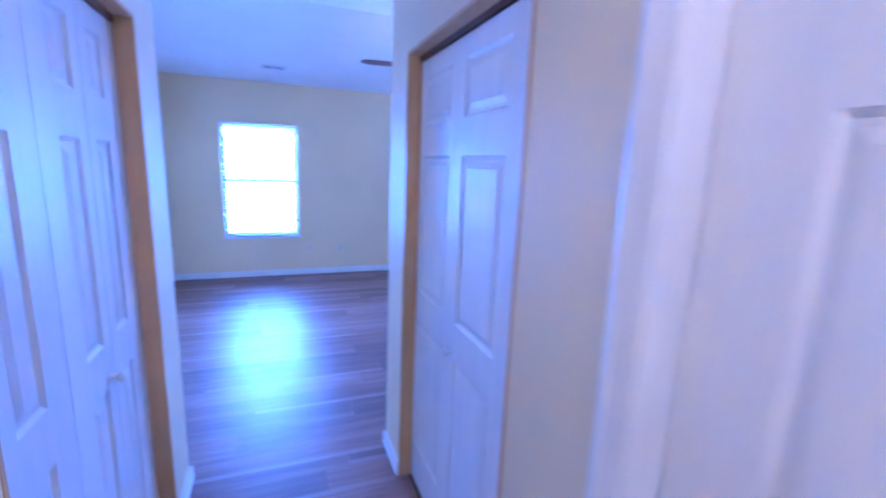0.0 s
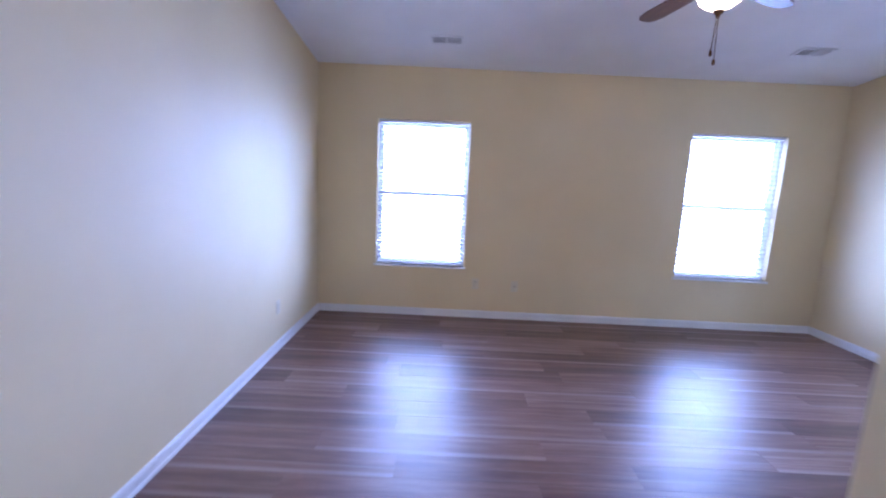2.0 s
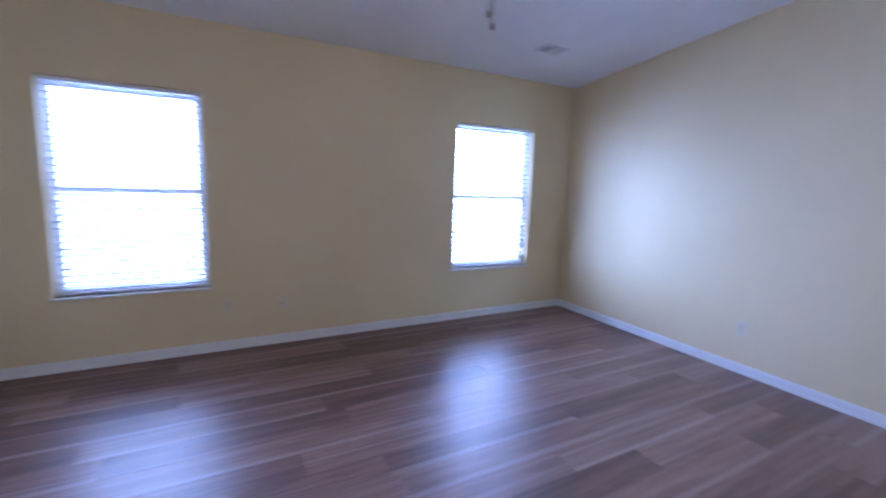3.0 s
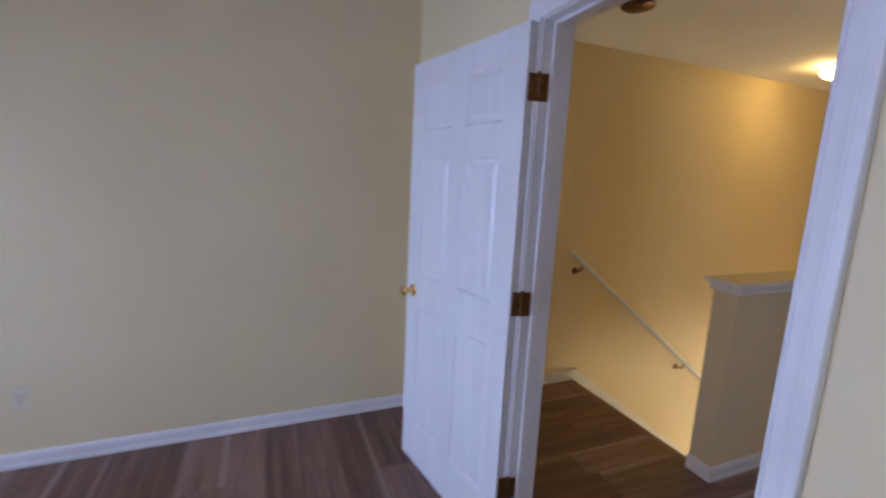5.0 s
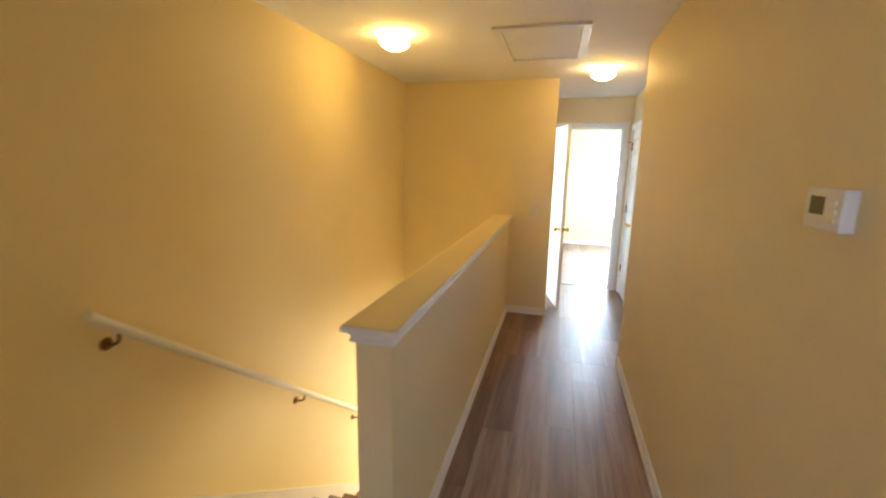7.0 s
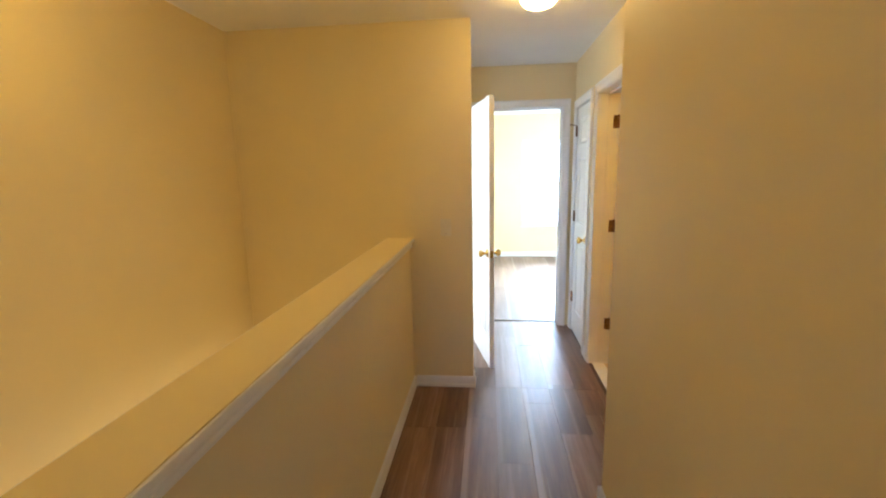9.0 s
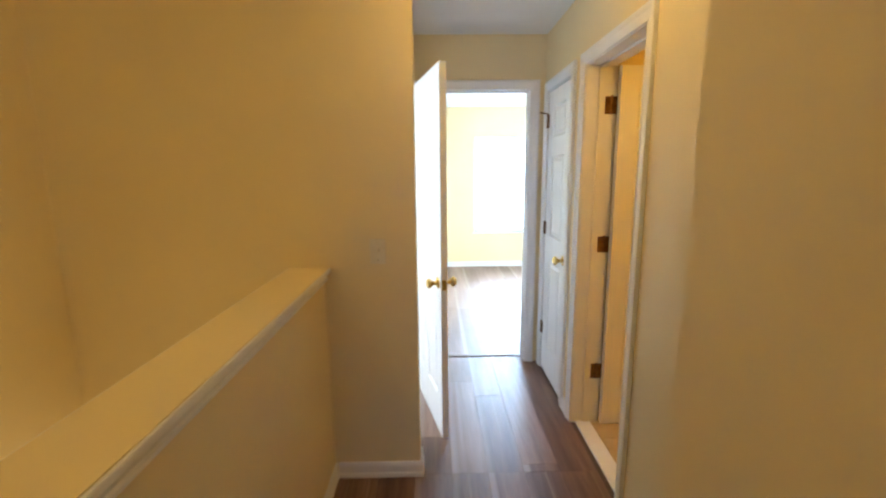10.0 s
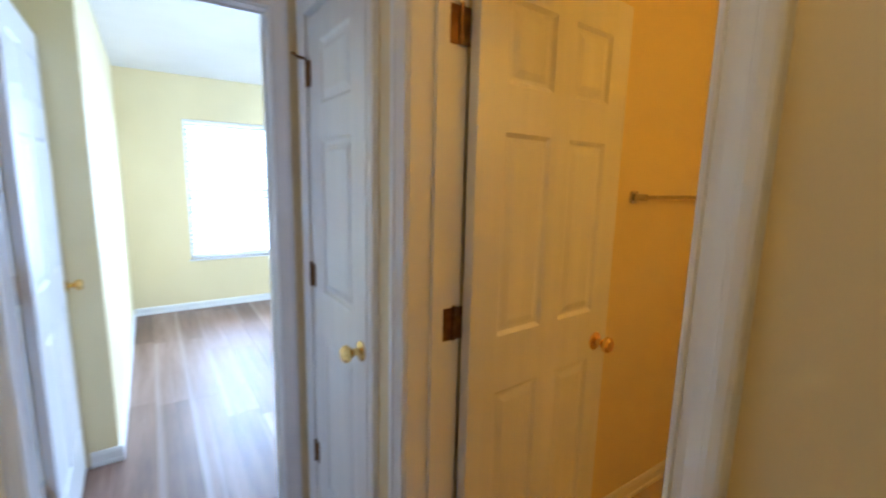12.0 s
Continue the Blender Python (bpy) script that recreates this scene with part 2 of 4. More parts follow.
def lathe(bm, profile, m=None, seg=24):
    """Revolve (radius, height) pairs about z, then move by m."""
    m = m or Matrix()
    rings = []
    for r, z in profile:
        if r < 1e-5:
            rings.append([bm.verts.new(m @ Vector((0, 0, z)))])
        else:
            rings.append([bm.verts.new(m @ Vector((r * math.cos(a), r * math.sin(a), z))) for a in (2 * math.pi * k / seg for k in range(seg))])
    for a, b in zip(rings, rings[1:]):
        for k in range(seg):
            q = [a[k % len(a)], a[(k + 1) % len(a)], b[(k + 1) % len(b)], b[k % len(b)]]
            q = list(dict.fromkeys(q))
            if len(q) > 2:
                bm.faces.new(q)


def tube(bm, points, r, seg=10):
    pts = [Vector(p) for p in points]
    rings = []
    for i, p in enumerate(pts):
        d = (pts[min(i + 1, len(pts) - 1)] - pts[max(i - 1, 0)]).normalized()
        side = d.cross(Vector((0, 0, 1)))
        side = side.normalized() if side.length > 1e-4 else Vector((1, 0, 0))
        up = side.cross(d)
        rings.append([bm.verts.new(p + r * (math.cos(a) * side + math.sin(a) * up)) for a in (2 * math.pi * k / seg for k in range(seg))])
    for a, b in zip(rings, rings[1:]):
        for k in range(seg):
            bm.faces.new([a[k], a[(k + 1) % seg], b[(k + 1) % seg], b[k]])
    bm.faces.new(rings[0])
    bm.faces.new(rings[-1])


def mesh_of(name, bm, mat, smooth=False):
    bmesh.ops.recalc_face_normals(bm, faces=bm.faces)
    me = bpy.data.meshes.new(name)
    bm.to_mesh(me)
    bm.free()
    me.materials.append(mat)
    if smooth:
        me.shade_smooth()
        me.set_sharp_from_angle(angle=radians(35))
    return me


def part(name, bm, mat, parent=None, label="", smooth=False):
    ob = new(name, mesh_of(name, bm, mat, smooth))
    ob.parent = parent
    return tagged(ob, label)


def piece(name, me, parent, m):
    ob = new(name, me)
    ob.parent = parent
    ob.matrix_basis = m
    return ob


def base(name, m, label, category, kind="", group=""):
    ob = new(name)
    ob.empty_display_size = 0.1
    ob.matrix_basis = m
    return tagged(ob, label, category, group, kind)


def solid(name, boxes, mat, label, category="wall", bevel=0.0):
    bm = bmesh.new()
    for b in boxes:
        box(bm, *b, bevel=bevel)
    return tagged(part(name, bm, mat), label, category, kind="structure")


def wall_along_y(name, x0, x1, y0, y1, z0, z1, holes, label):
    """A wall with openings (y0, y1, z0, z1) right through it."""
    out, y = [], y0
    for a, b, c, d in sorted(holes):
        if a > y:
            out.append((x0, x1, y, a, z0, z1))
        if c > z0:
            out.append((x0, x1, a, b, z0, c))
        if d < z1:
            out.append((x0, x1, a, b, d, z1))
        y = b
    if y < y1:
        out.append((x0, x1, y, y1, z0, z1))
    return solid(name, out, WALL, label)


def wall_along_x(name, x0, x1, y0, y1, z0, z1, holes, label):
    out, x = [], x0
    for a, b, c, d in sorted(holes):
        if a > x:
            out.append((x, a, y0, y1, z0, z1))
        if c > z0:
            out.append((a, b, y0, y1, z0, c))
        if d < z1:
            out.append((a, b, y0, y1, d, z1))
        x = b
    if x < x1:
        out.append((x, x1, y0, y1, z0, z1))
    return solid(name, out, WALL, label)


# ---------------------------------------------------------------- plan
WEST, EAST, NORTH, SOUTH = -0.09, 5.13, 4.06, 0.065
RIDGE_Y, RIDGE_Z, EAVE = 1.80, 2.80, 2.505
PASS_W, PASS_E, PASS_S = 0.716, 1.70, -3.0
CLO_N, CLO_WS, CLO_ES, CLO_H = -0.213, -1.267, -1.22, 2.04
HALL_W, HALL_E, HALL_C = 2.873, 5.106, 2.445
HALF_W, HALF_E, HALF_N, END_Y = 3.918, 4.047, -1.208, -4.615
ALC_W, ALC_E, ALC_S = 2.602, 3.56, -5.915
CORNER, JOG = 3.497, -3.505
STAIR_Y = -1.27
B2_S, B2_E, B2_N = -9.45, 3.335, -6.04
D1 = (3.027, 3.873)
D2 = (2.715, 3.50)
BATH = (-5.048, -4.388)
LINEN = (-5.81, -5.285)
DOOR_H = 2.04
BATH_T = 0.155

# ---------------------------------------------------------------- walls
WIN1, WIN2, WINB = (0.513, 1.436), (3.635, 4.585), (1.88, 2.79)
SILL, HEAD = 0.535, 2.003
TOP = 2.95
wall_along_x("wall_north", WEST - 0.12, 5.27, NORTH, NORTH + 0.14, 0, EAVE + 0.02, [(*WIN1, SILL, HEAD), (*WIN2, SILL, HEAD)], "cream painted drywall wall with two windows")
wall_along_y("wall_west", WEST - 0.12, WEST, SOUTH, NORTH, 0, TOP, [], "plain cream painted drywall wall")
wall_along_y("wall_east", EAST, EAST + 0.14, SOUTH - 0.12, NORTH, 0, TOP, [], "plain cream painted drywall wall with outlet")
solid("wall_south_1", [(WEST - 0.12, PASS_W, SOUTH - 0.12, SOUTH, 0, TOP)], WALL, "short cream wall beside the closet passage")
wall_along_x("wall_south_2", PASS_E, EAST, SOUTH - 0.12, SOUTH, 0, TOP, [(D1[0] - 0.02, D1[1] + 0.02, 0, DOOR_H + 0.02)], "cream painted wall around the bedroom doorway")
wall_along_y("wall_passage_west", PASS_W - 0.12, PASS_W, PASS_S, SOUTH - 0.12, 0, 2.6, [(CLO_WS, CLO_N, 0, CLO_H)], "cream passage wall with bifold closet opening")
wall_along_y("wall_passage_east", PASS_E, PASS_E + 0.12, PASS_S, SOUTH - 0.12, 0, 2.6, [(CLO_ES, CLO_N, 0, CLO_H), (-2.41, -1.60, 0, 2.06)], "cream passage wall with bifold closet opening and door")
solid("wall_passage_south", [(PASS_W - 0.12, PASS_E + 0.12, PASS_S - 0.12, PASS_S, 0, 2.6)], WALL, "plain cream wall closing the passage")
solid("wall_closet_back_1", [(WEST - 0.12, WEST, PASS_S, SOUTH - 0.12, 0, 2.6), (WEST, PASS_W - 0.12, PASS_S, PASS_S + 0.1, 0, 2.6)], WALL, "plain cream closet back wall")
solid("wall_hall_west", [(HALL_W - 0.14, HALL_W, JOG + 0.06, SOUTH - 0.12, 0, 2.6)], WALL, "cream painted hall wall with thermostat")
solid("wall_closet_back_2", [(2.35, 2.45, PASS_S, SOUTH - 0.12, 0, 2.6), (PASS_E + 0.12, 2.35, PASS_S, PASS_S + 0.1, 0, 2.6)], WALL, "plain cream closet back wall")
solid("wall_hall_jog", [(ALC_W - 0.12, HALL_W, JOG - 0.06, JOG + 0.06, 0, 2.6)], WALL, "short cream return wall at the hall corner")
wall_along_y("wall_alcove_west", ALC_W - BATH_T, ALC_W, ALC_S - 0.12, JOG - 0.06, 0, 2.6,
             [(BATH[0] - 0.02, BATH[1] + 0.02, 0, DOOR_H + 0.02), (LINEN[0] - 0.02, LINEN[1] + 0.02, 0, DOOR_H + 0.02)], "cream wall with bathroom doorway and linen door")
wall_along_x("wall_alcove_south", ALC_W, ALC_E, ALC_S - 0.12, ALC_S, 0, 2.6, [(D2[0] - 0.02, D2[1] + 0.02, 0, DOOR_H + 0.05)], "cream wall around the far bedroom doorway")
wall_along_y("wall_alcove_east", ALC_E, ALC_E + 0.12, ALC_S - 0.12, END_Y - 0.12, 0, 2.6, [(-5.70, -4.86, 0, DOOR_H + 0.02)], "short cream wall with a side doorway")
solid("wall_side_room", [(ALC_E + 0.12, 6.32, -6.16, -6.04, 0, 2.6), (HALL_E, 6.32, END_Y - 0.12, END_Y, 0, 2.6)], WALL, "plain cream side room wall")
wall_along_y("wall_side_window", 6.20, 6.34, -6.04, END_Y - 0.12, 0, 2.6, [(-5.80, -4.92, 0.58, 2.02)], "cream side room wall with a window")
# The low opening is unseen, cut for the added stairwell lamp behind it.
wall_along_x("wall_stair_end", CORNER, HALL_E, END_Y - 0.12, END_Y, -2.6, 2.6, [(4.18, 5.0, -2.38, -0.38)], "cream wall at the foot of the stairwell with switch")
solid("wall_stair_east", [(HALL_E, HALL_E + 0.14, END_Y - 0.12, SOUTH - 0.12, -2.6, 2.6)], WALL, "tall cream stairwell wall with handrail")
solid("wall_stair_under", [(HALF_W, HALF_E, -1.50, HALF_N, -2.6, -0.13), (HALF_E, HALL_E, STAIR_Y + 0.02, STAIR_Y + 0.12, -2.6, -0.13)], WALL, "cream wall below the hall floor in the stairwell")
solid("wall_half", [(HALF_W, HALF_E, END_Y, HALF_N, 0.0, 1.015)], WALL, "cream painted half wall guarding the stairs", bevel=0.006)
wall_along_x("wall_far_window", -0.2, B2_E + 0.12, B2_S - 0.14, B2_S, 0, 2.6, [(*WINB, 0.55, 2.02)], "pale cream wall with a sunlit window")
# Unseen lower hall, built so that added lamps can light the stairwell.
solid("wall_lower_room", [(1.4, 1.5, END_Y - 0.12, -3.9, -2.6, -0.13), (1.4, 1.5, -2.3, -1.2, -2.6, -0.13), (1.4, 1.5, -3.9, -2.3, -2.6, -2.0), (1.4, 1.5, -3.9, -2.3, -0.7, -0.13), (1.5, CORNER, END_Y - 0.12, END_Y, -2.6, -0.13), (1.5, HALF_W, -1.3, -1.2, -2.6, -0.13)], WALL, "cream wall of the unseen lower hall with a lamp opening")
wall_along_y("wall_far_west", -0.34, -0.2, B2_S - 0.14, ALC_S - 0.12, 0, 2.6, [(-8.4, -6.8, 0.58, 2.02)], "cream bedroom wall with an added unseen window")
solid("wall_far_north", [(-0.2, ALC_W, B2_N - 0.12, B2_N, 0, 2.6)], WALL, "plain cream bedroom wall")
wall_along_y("wall_far_east", B2_E, B2_E + 0.12, B2_S, -6.745, 0, 2.6, [], "cream closet wall end in the far bedroom")
solid("wall_far_closet", [(B2_E + 0.12, 3.75, -6.865, -6.745, 0, 2.6), (3.635, 3.75, -6.745, -6.161, 0, 2.6)], WALL, "cream recess wall behind the far door")
solid("wall_bath", [(0.8, ALC_W - 0.12, -5.285, -5.165, 0, 2.6), (0.68, 0.8, -5.285, -3.40, 0, 2.6), (0.8, ALC_W - 0.12, -3.52, -3.40, 0, 2.6)], WALL, "cream bathroom wall with towel bar")
solid("wall_linen_back", [(1.9, ALC_W - 0.12, -5.95, -5.87, 0, 2.6), (1.8, 1.9, -5.95, -5.285, 0, 2.6)], WALL, "plain cream linen closet wall")

# ---------------------------------------------------------------- ceilings
bm = bmesh.new()
for (ya, za), (yb, zb) in (((NORTH + 0.1, EAVE - 0.1 * (RIDGE_Z - EAVE) / (NORTH - RIDGE_Y)), (RIDGE_Y, RIDGE_Z)), ((RIDGE_Y, RIDGE_Z), (SOUTH - 0.05, EAVE))):
    v = [bm.verts.new((x, y, z)) for x in (WEST - 0.1, EAST + 0.1) for y, z in ((ya, za), (yb, zb), (yb, zb + 0.1), (ya, za + 0.1))]
    for q in ((0, 1, 5, 4), (1, 2, 6, 5), (2, 3, 7, 6), (3, 0, 4, 7), (0, 3, 2, 1), (4, 5, 6, 7)):
        bm.faces.new([v[i] for i in q])
tagged(part("ceiling_bedroom", bm, CEIL), "white textured vaulted bedroom ceiling", "ceiling", kind="structure")
solid("ceiling_passage", [(WEST - 0.12, 2.45, PASS_S - 0.12, SOUTH - 0.05, 2.50, 2.6)], CEIL, "white textured passage ceiling", "ceiling")
solid("ceiling_hall", [(ALC_W - 0.1, HALL_E + 0.1, END_Y - 0.1, SOUTH - 0.1, HALL_C, 2.58), (ALC_W - 0.1, ALC_E + 0.1, ALC_S - 0.1, END_Y - 0.1, HALL_C, 2.58)], CEIL, "white textured hall ceiling", "ceiling")
solid("ceiling_far_bedroom", [(-0.3, 3.75, B2_S - 0.1, ALC_S - 0.1, HALL_C + 0.004, 2.58)], CEIL, "white textured bedroom ceiling", "ceiling")
solid("ceiling_bath", [(0.7, ALC_W - 0.1, -5.95, -3.42, HALL_C, 2.58)], CEIL, "white bathroom ceiling", "ceiling")
solid("ceiling_side_room", [(ALC_E + 0.1, 6.3, -6.15, END_Y - 0.1, HALL_C + 0.002, 2.58)], CEIL, "white textured ceiling", "ceiling")
solid("roof", [(-0.6, 6.8, -10.0, 4.6, 3.05, 3.2)], CONCRETE, "flat roof slab over the rooms", "roof")
solid("ground", [(-400, 400, -400, 400, -2.9, -2.75)], LAWN, "green lawn around the house", "ground")

# ---------------------------------------------------------------- floors under the planks
FLOOR_BED = solid("floor_bedroom", [(WEST - 0.12, EAST + 0.1, 0.03, NORTH + 0.1, -0.13, -0.003), (WEST - 0.12, 2.5, PASS_S - 0.1, 0.03, -0.13, -0.003)], UNDER, "brown wood-look plank floor in the bedroom", "floor")
FLOOR_HALL = solid("floor_hall", [(2.5, HALL_E + 0.1, STAIR_Y, 0.03, -0.13, -0.003), (2.5, HALF_E, END_Y - 0.1, STAIR_Y, -0.13, -0.003),
                                  (2.5, 6.3, ALC_S - 0.06, END_Y - 0.1, -0.13, -0.003)], UNDER, "brown wood-look plank floor in the hall", "floor")
FLOOR_FAR = solid("floor_far_bedroom", [(-0.3, 3.75, B2_S - 0.1, ALC_S - 0.06, -0.13, -0.003)], UNDER, "brown wood-look plank floor in the far bedroom", "floor")
FLOOR_BATH = solid("floor_bath", [(0.7, 2.5, -5.95, -3.42, -0.13, -0.003)], GROUT, "tan tiled bathroom floor", "floor")


# ---------------------------------------------------------------- trim
def baseboard(x0, y0, x1, y1, nx, ny, z=0.0, h=0.078):
    """A skirting board from one end to the other; (nx, ny) points into the room."""
    bm = bmesh.new()
    prof = [(0, 0), (0.016, 0), (0.016, 0.018), (0.011, 0.024), (0.011, h - 0.018), (0.006, h - 0.004), (0, h)]
    rings = [[bm.verts.new((x + nx * d, y + ny * d, z + k)) for d, k in prof] for x, y in ((x0, y0), (x1, y1))]
    for i in range(len(prof)):
        j = (i + 1) % len(prof)
        bm.faces.new([rings[0][i], rings[0][j], rings[1][j], rings[1][i]])
    bm.faces.new(rings[0])
    bm.faces.new(rings[1])
    tagged(part("baseboard", bm, TRIM), "white painted wooden baseboard along the wall", "baseboard", kind="structure")


CAS = 0.071
for args in (
    (WEST + 0.016, NORTH, EAST - 0.016, NORTH, 0, -1), (WEST, SOUTH, WEST, NORTH, 1, 0), (EAST, SOUTH, EAST, NORTH, -1, 0),
    (WEST, SOUTH, PASS_W + 0.016, SOUTH, 0, 1), (PASS_E - 0.016, SOUTH, D1[0] - CAS, SOUTH, 0, 1), (D1[1] + CAS, SOUTH, EAST - 0.016, SOUTH, 0, 1),
    (PASS_W, CLO_N, PASS_W, SOUTH, 1, 0), (PASS_E, CLO_N, PASS_E, SOUTH, -1, 0), (PASS_E, -1.62 + CAS, PASS_E, CLO_ES, -1, 0), (PASS_W, PASS_S, PASS_W, CLO_WS, 1, 0),
    (HALL_W, JOG - 0.06, HALL_W, SOUTH - 0.12, 1, 0), (ALC_W + 0.016, JOG - 0.06, HALL_W + 0.016, JOG - 0.06, 0, -1), (HALL_E, STAIR_Y, HALL_E, SOUTH - 0.12, -1, 0),
    (D1[1] + CAS, SOUTH - 0.12, HALL_E - 0.016, SOUTH - 0.12, 0, -1), (HALF_W, END_Y, HALF_W, HALF_N + 0.016, -1, 0), (HALF_W, HALF_N, HALF_E, HALF_N, 0, 1),
    (CORNER - 0.016, END_Y, HALF_W - 0.016, END_Y, 0, 1), (CORNER, END_Y - 0.12, CORNER, END_Y, -1, 0),
    (ALC_W, BATH[1] + CAS, ALC_W, JOG - 0.06, 1, 0), (ALC_W, LINEN[1] + CAS, ALC_W, BATH[0] - CAS, 1, 0),
    (-0.2, B2_S, B2_E - 0.016, B2_S, 0, 1), (B2_E, B2_S + 0.016, B2_E, -6.745, -1, 0), (B2_E - 0.016, -6.745, B2_E + 0.12, -6.745, 0, 1), (-0.2, B2_S, -0.2, B2_N, 1, 0),
    (0.8, -5.165, ALC_W - 0.12, -5.165, 0, 1), (ALC_E + 0.12, -6.04, 6.2, -6.04, 0, 1), (ALC_E + 0.12, END_Y - 0.12, 6.2, END_Y - 0.12, 0, -1),
):
    baseboard(*args)


def cap_rail():
    cap = base("half_wall_cap", pose(0, 0, 0), "half wall cap with cream top and white moulded edges", "cap", "structure")
    bm = bmesh.new()
    box(bm, HALF_W - 0.020, HALF_E + 0.030, END_Y, HALF_N + 0.029, 1.049, 1.0725)
    part("top_board", bm, WALL, cap, "cream painted top board")
    for x0, x1, y0, y1 in ((HALF_W - 0.029, HALF_W - 0.020, END_Y, HALF_N + 0.037), (HALF_E + 0.030, HALF_E + 0.037, END_Y, HALF_N + 0.037), (HALF_W - 0.020, HALF_E + 0.030, HALF_N + 0.029, HALF_N + 0.037)):
        bm = bmesh.new()
        box(bm, x0, x1, y0, y1, 1.050, 1.071, bevel=0.0045)
        part("nosing", bm, TRIM, cap, "glossy white nosing")
    for name, side in (("moulding", 0), ("moulding", 1), ("moulding", 2)):
        bm = bmesh.new()
        prof = [(0.002, 1.010), (0.010, 1.010), (0.014, 1.014), (0.014, 1.022), (0.009, 1.027), (0.011, 1.034), (0.019, 1.044), (0.020, 1.050), (0.002, 1.050)]
        if side == 0:
            rings = [[(HALF_W - d, y + (d if y > END_Y + 1 else 0), z) for d, z in prof] for y in (END_Y, HALF_N)]
        elif side == 1:
            rings = [[(HALF_E + d, y + (d if y > END_Y + 1 else 0), z) for d, z in prof] for y in (END_Y, HALF_N)]
        else:
            rings = [[(x + s * d, HALF_N + d, z) for d, z in prof] for x, s in ((HALF_W, -1), (HALF_E, 1))]
        rings = [[bm.verts.new(p) for p in r] for r in rings]
        n = len(prof)
        for i in range(n):
            bm.faces.new([rings[0][i], rings[0][(i + 1) % n], rings[1][(i + 1) % n], rings[1][i]])
        bm.faces.new(rings[0])
        bm.faces.new(rings[1])
        part(name, bm, TRIM, cap)


cap_rail()


# ---------------------------------------------------------------- doors
def slab_with_panels(w, h, t, rects):
    """A moulded door leaf: recessed, bevelled panel beds on both faces."""
    bm = bmesh.new()
    xs = sorted({0, w} | {a for r in rects for a in r[:2]})
    zs = sorted({0, h} | {a for r in rects for a in r[2:]})
    for s in (-1, 1):
        y0, y1 = s * t / 2, s * (t / 2 - 0.009)
        for a, b in zip(xs, xs[1:]):
            for c, d in zip(zs, zs[1:]):
                if any(r[0] <= a and b <= r[1] and r[2] <= c and d <= r[3] for r in rects):
                    o = [bm.verts.new((x, y0, z)) for x, z in ((a, c), (b, c), (b, d), (a, d))]
                    i = [bm.verts.new((x, y1, z)) for x, z in ((a + 0.012, c + 0.012), (b - 0.012, c + 0.012), (b - 0.012, d - 0.012), (a + 0.012, d - 0.012))]
                    for k in range(4):
                        bm.faces.new([o[k], o[(k + 1) % 4], i[(k + 1) % 4], i[k]])
                    bm.faces.new(i)
                else:
                    bm.faces.new([bm.verts.new((x, y0, z)) for x, z in ((a, c), (b, c), (b, d), (a, d))])
    for q in (((0, 0), (0, h)), ((w, 0), (w, h)), ((0, 0), (w, 0)), ((0, h), (w, h))):
        (xa, za), (xb, zb) = q
        bm.faces.new([bm.verts.new(p) for p in ((xa, -t / 2, za), (xb, -t / 2, zb), (xb, t / 2, zb), (xa, t / 2, za))])
    bmesh.ops.remove_doubles(bm, verts=bm.verts, dist=1e-5)
    return bm


def raised_panel(w, h, t):
    """The raised field of one panel, seen on both faces."""
    bm = bmesh.new()
    for s in (-1, 1):
        low, high = s * (t / 2 - 0.0088), s * (t / 2 - 0.002)
        o = [bm.verts.new((x, low, z)) for x, z in ((0.022, 0.022), (w - 0.022, 0.022), (w - 0.022, h - 0.022), (0.022, h - 0.022))]
        i = [bm.verts.new((x, high, z)) for x, z in ((0.042, 0.042), (w - 0.042, 0.042), (w - 0.042, h - 0.042), (0.042, h - 0.042))]
        for k in range(4):
            bm.faces.new([o[k], o[(k + 1) % 4], i[(k + 1) % 4], i[k]])
        bm.faces.new(i)
    return bm


ROWS = ((0.22, 0.86), (1.03, 1.59), (1.71, 1.92))


def leaf(parent, m, w, h, columns, rows=ROWS, t=0.035, stile=0.11, mullion=0.10, other=None):
    pw = (w - stile - (other or stile) - (columns - 1) * mullion) / columns
    rects = [(stile + c * (pw + mullion), stile + c * (pw + mullion) + pw, a, b) for c in range(columns) for a, b in rows]
    ob = part("leaf", slab_with_panels(w, h, t, rects), DOOR, parent)
    ob.matrix_basis = m
    made = {}
    for a, b, c, d in rects:
        key = (round(b - a, 4), round(d - c, 4))
        if key not in made:
            made[key] = mesh_of("panel", raised_panel(b - a, d - c, t), DOOR)
        piece("panel", made[key], ob, pose(a, 0, c))
    return ob


def knob(parent, x, z, t=0.035, mat=None, sides=(-1, 1)):
    for s in sides:
        bm = bmesh.new()
        lathe(bm, [(0, 0), (0.032, 0), (0.032, 0.004), (0.026, 0.008), (0.013, 0.011), (0.011, 0.028), (0.020, 0.036), (0.0275, 0.046), (0.0275, 0.056), (0.020, 0.064), (0, 0.066)],
              pose(x, s * t / 2, z, -90 * s, 0, 0), 20)
        part("knob", bm, mat or BRASS, parent, "polished brass round knob", smooth=True)
    bm = bmesh.new()
    box(bm, x + 0.055, x + 0.0625, -0.0125, 0.0125, z - 0.028, z + 0.028)
    part("latch_plate", bm, BRASS, parent)


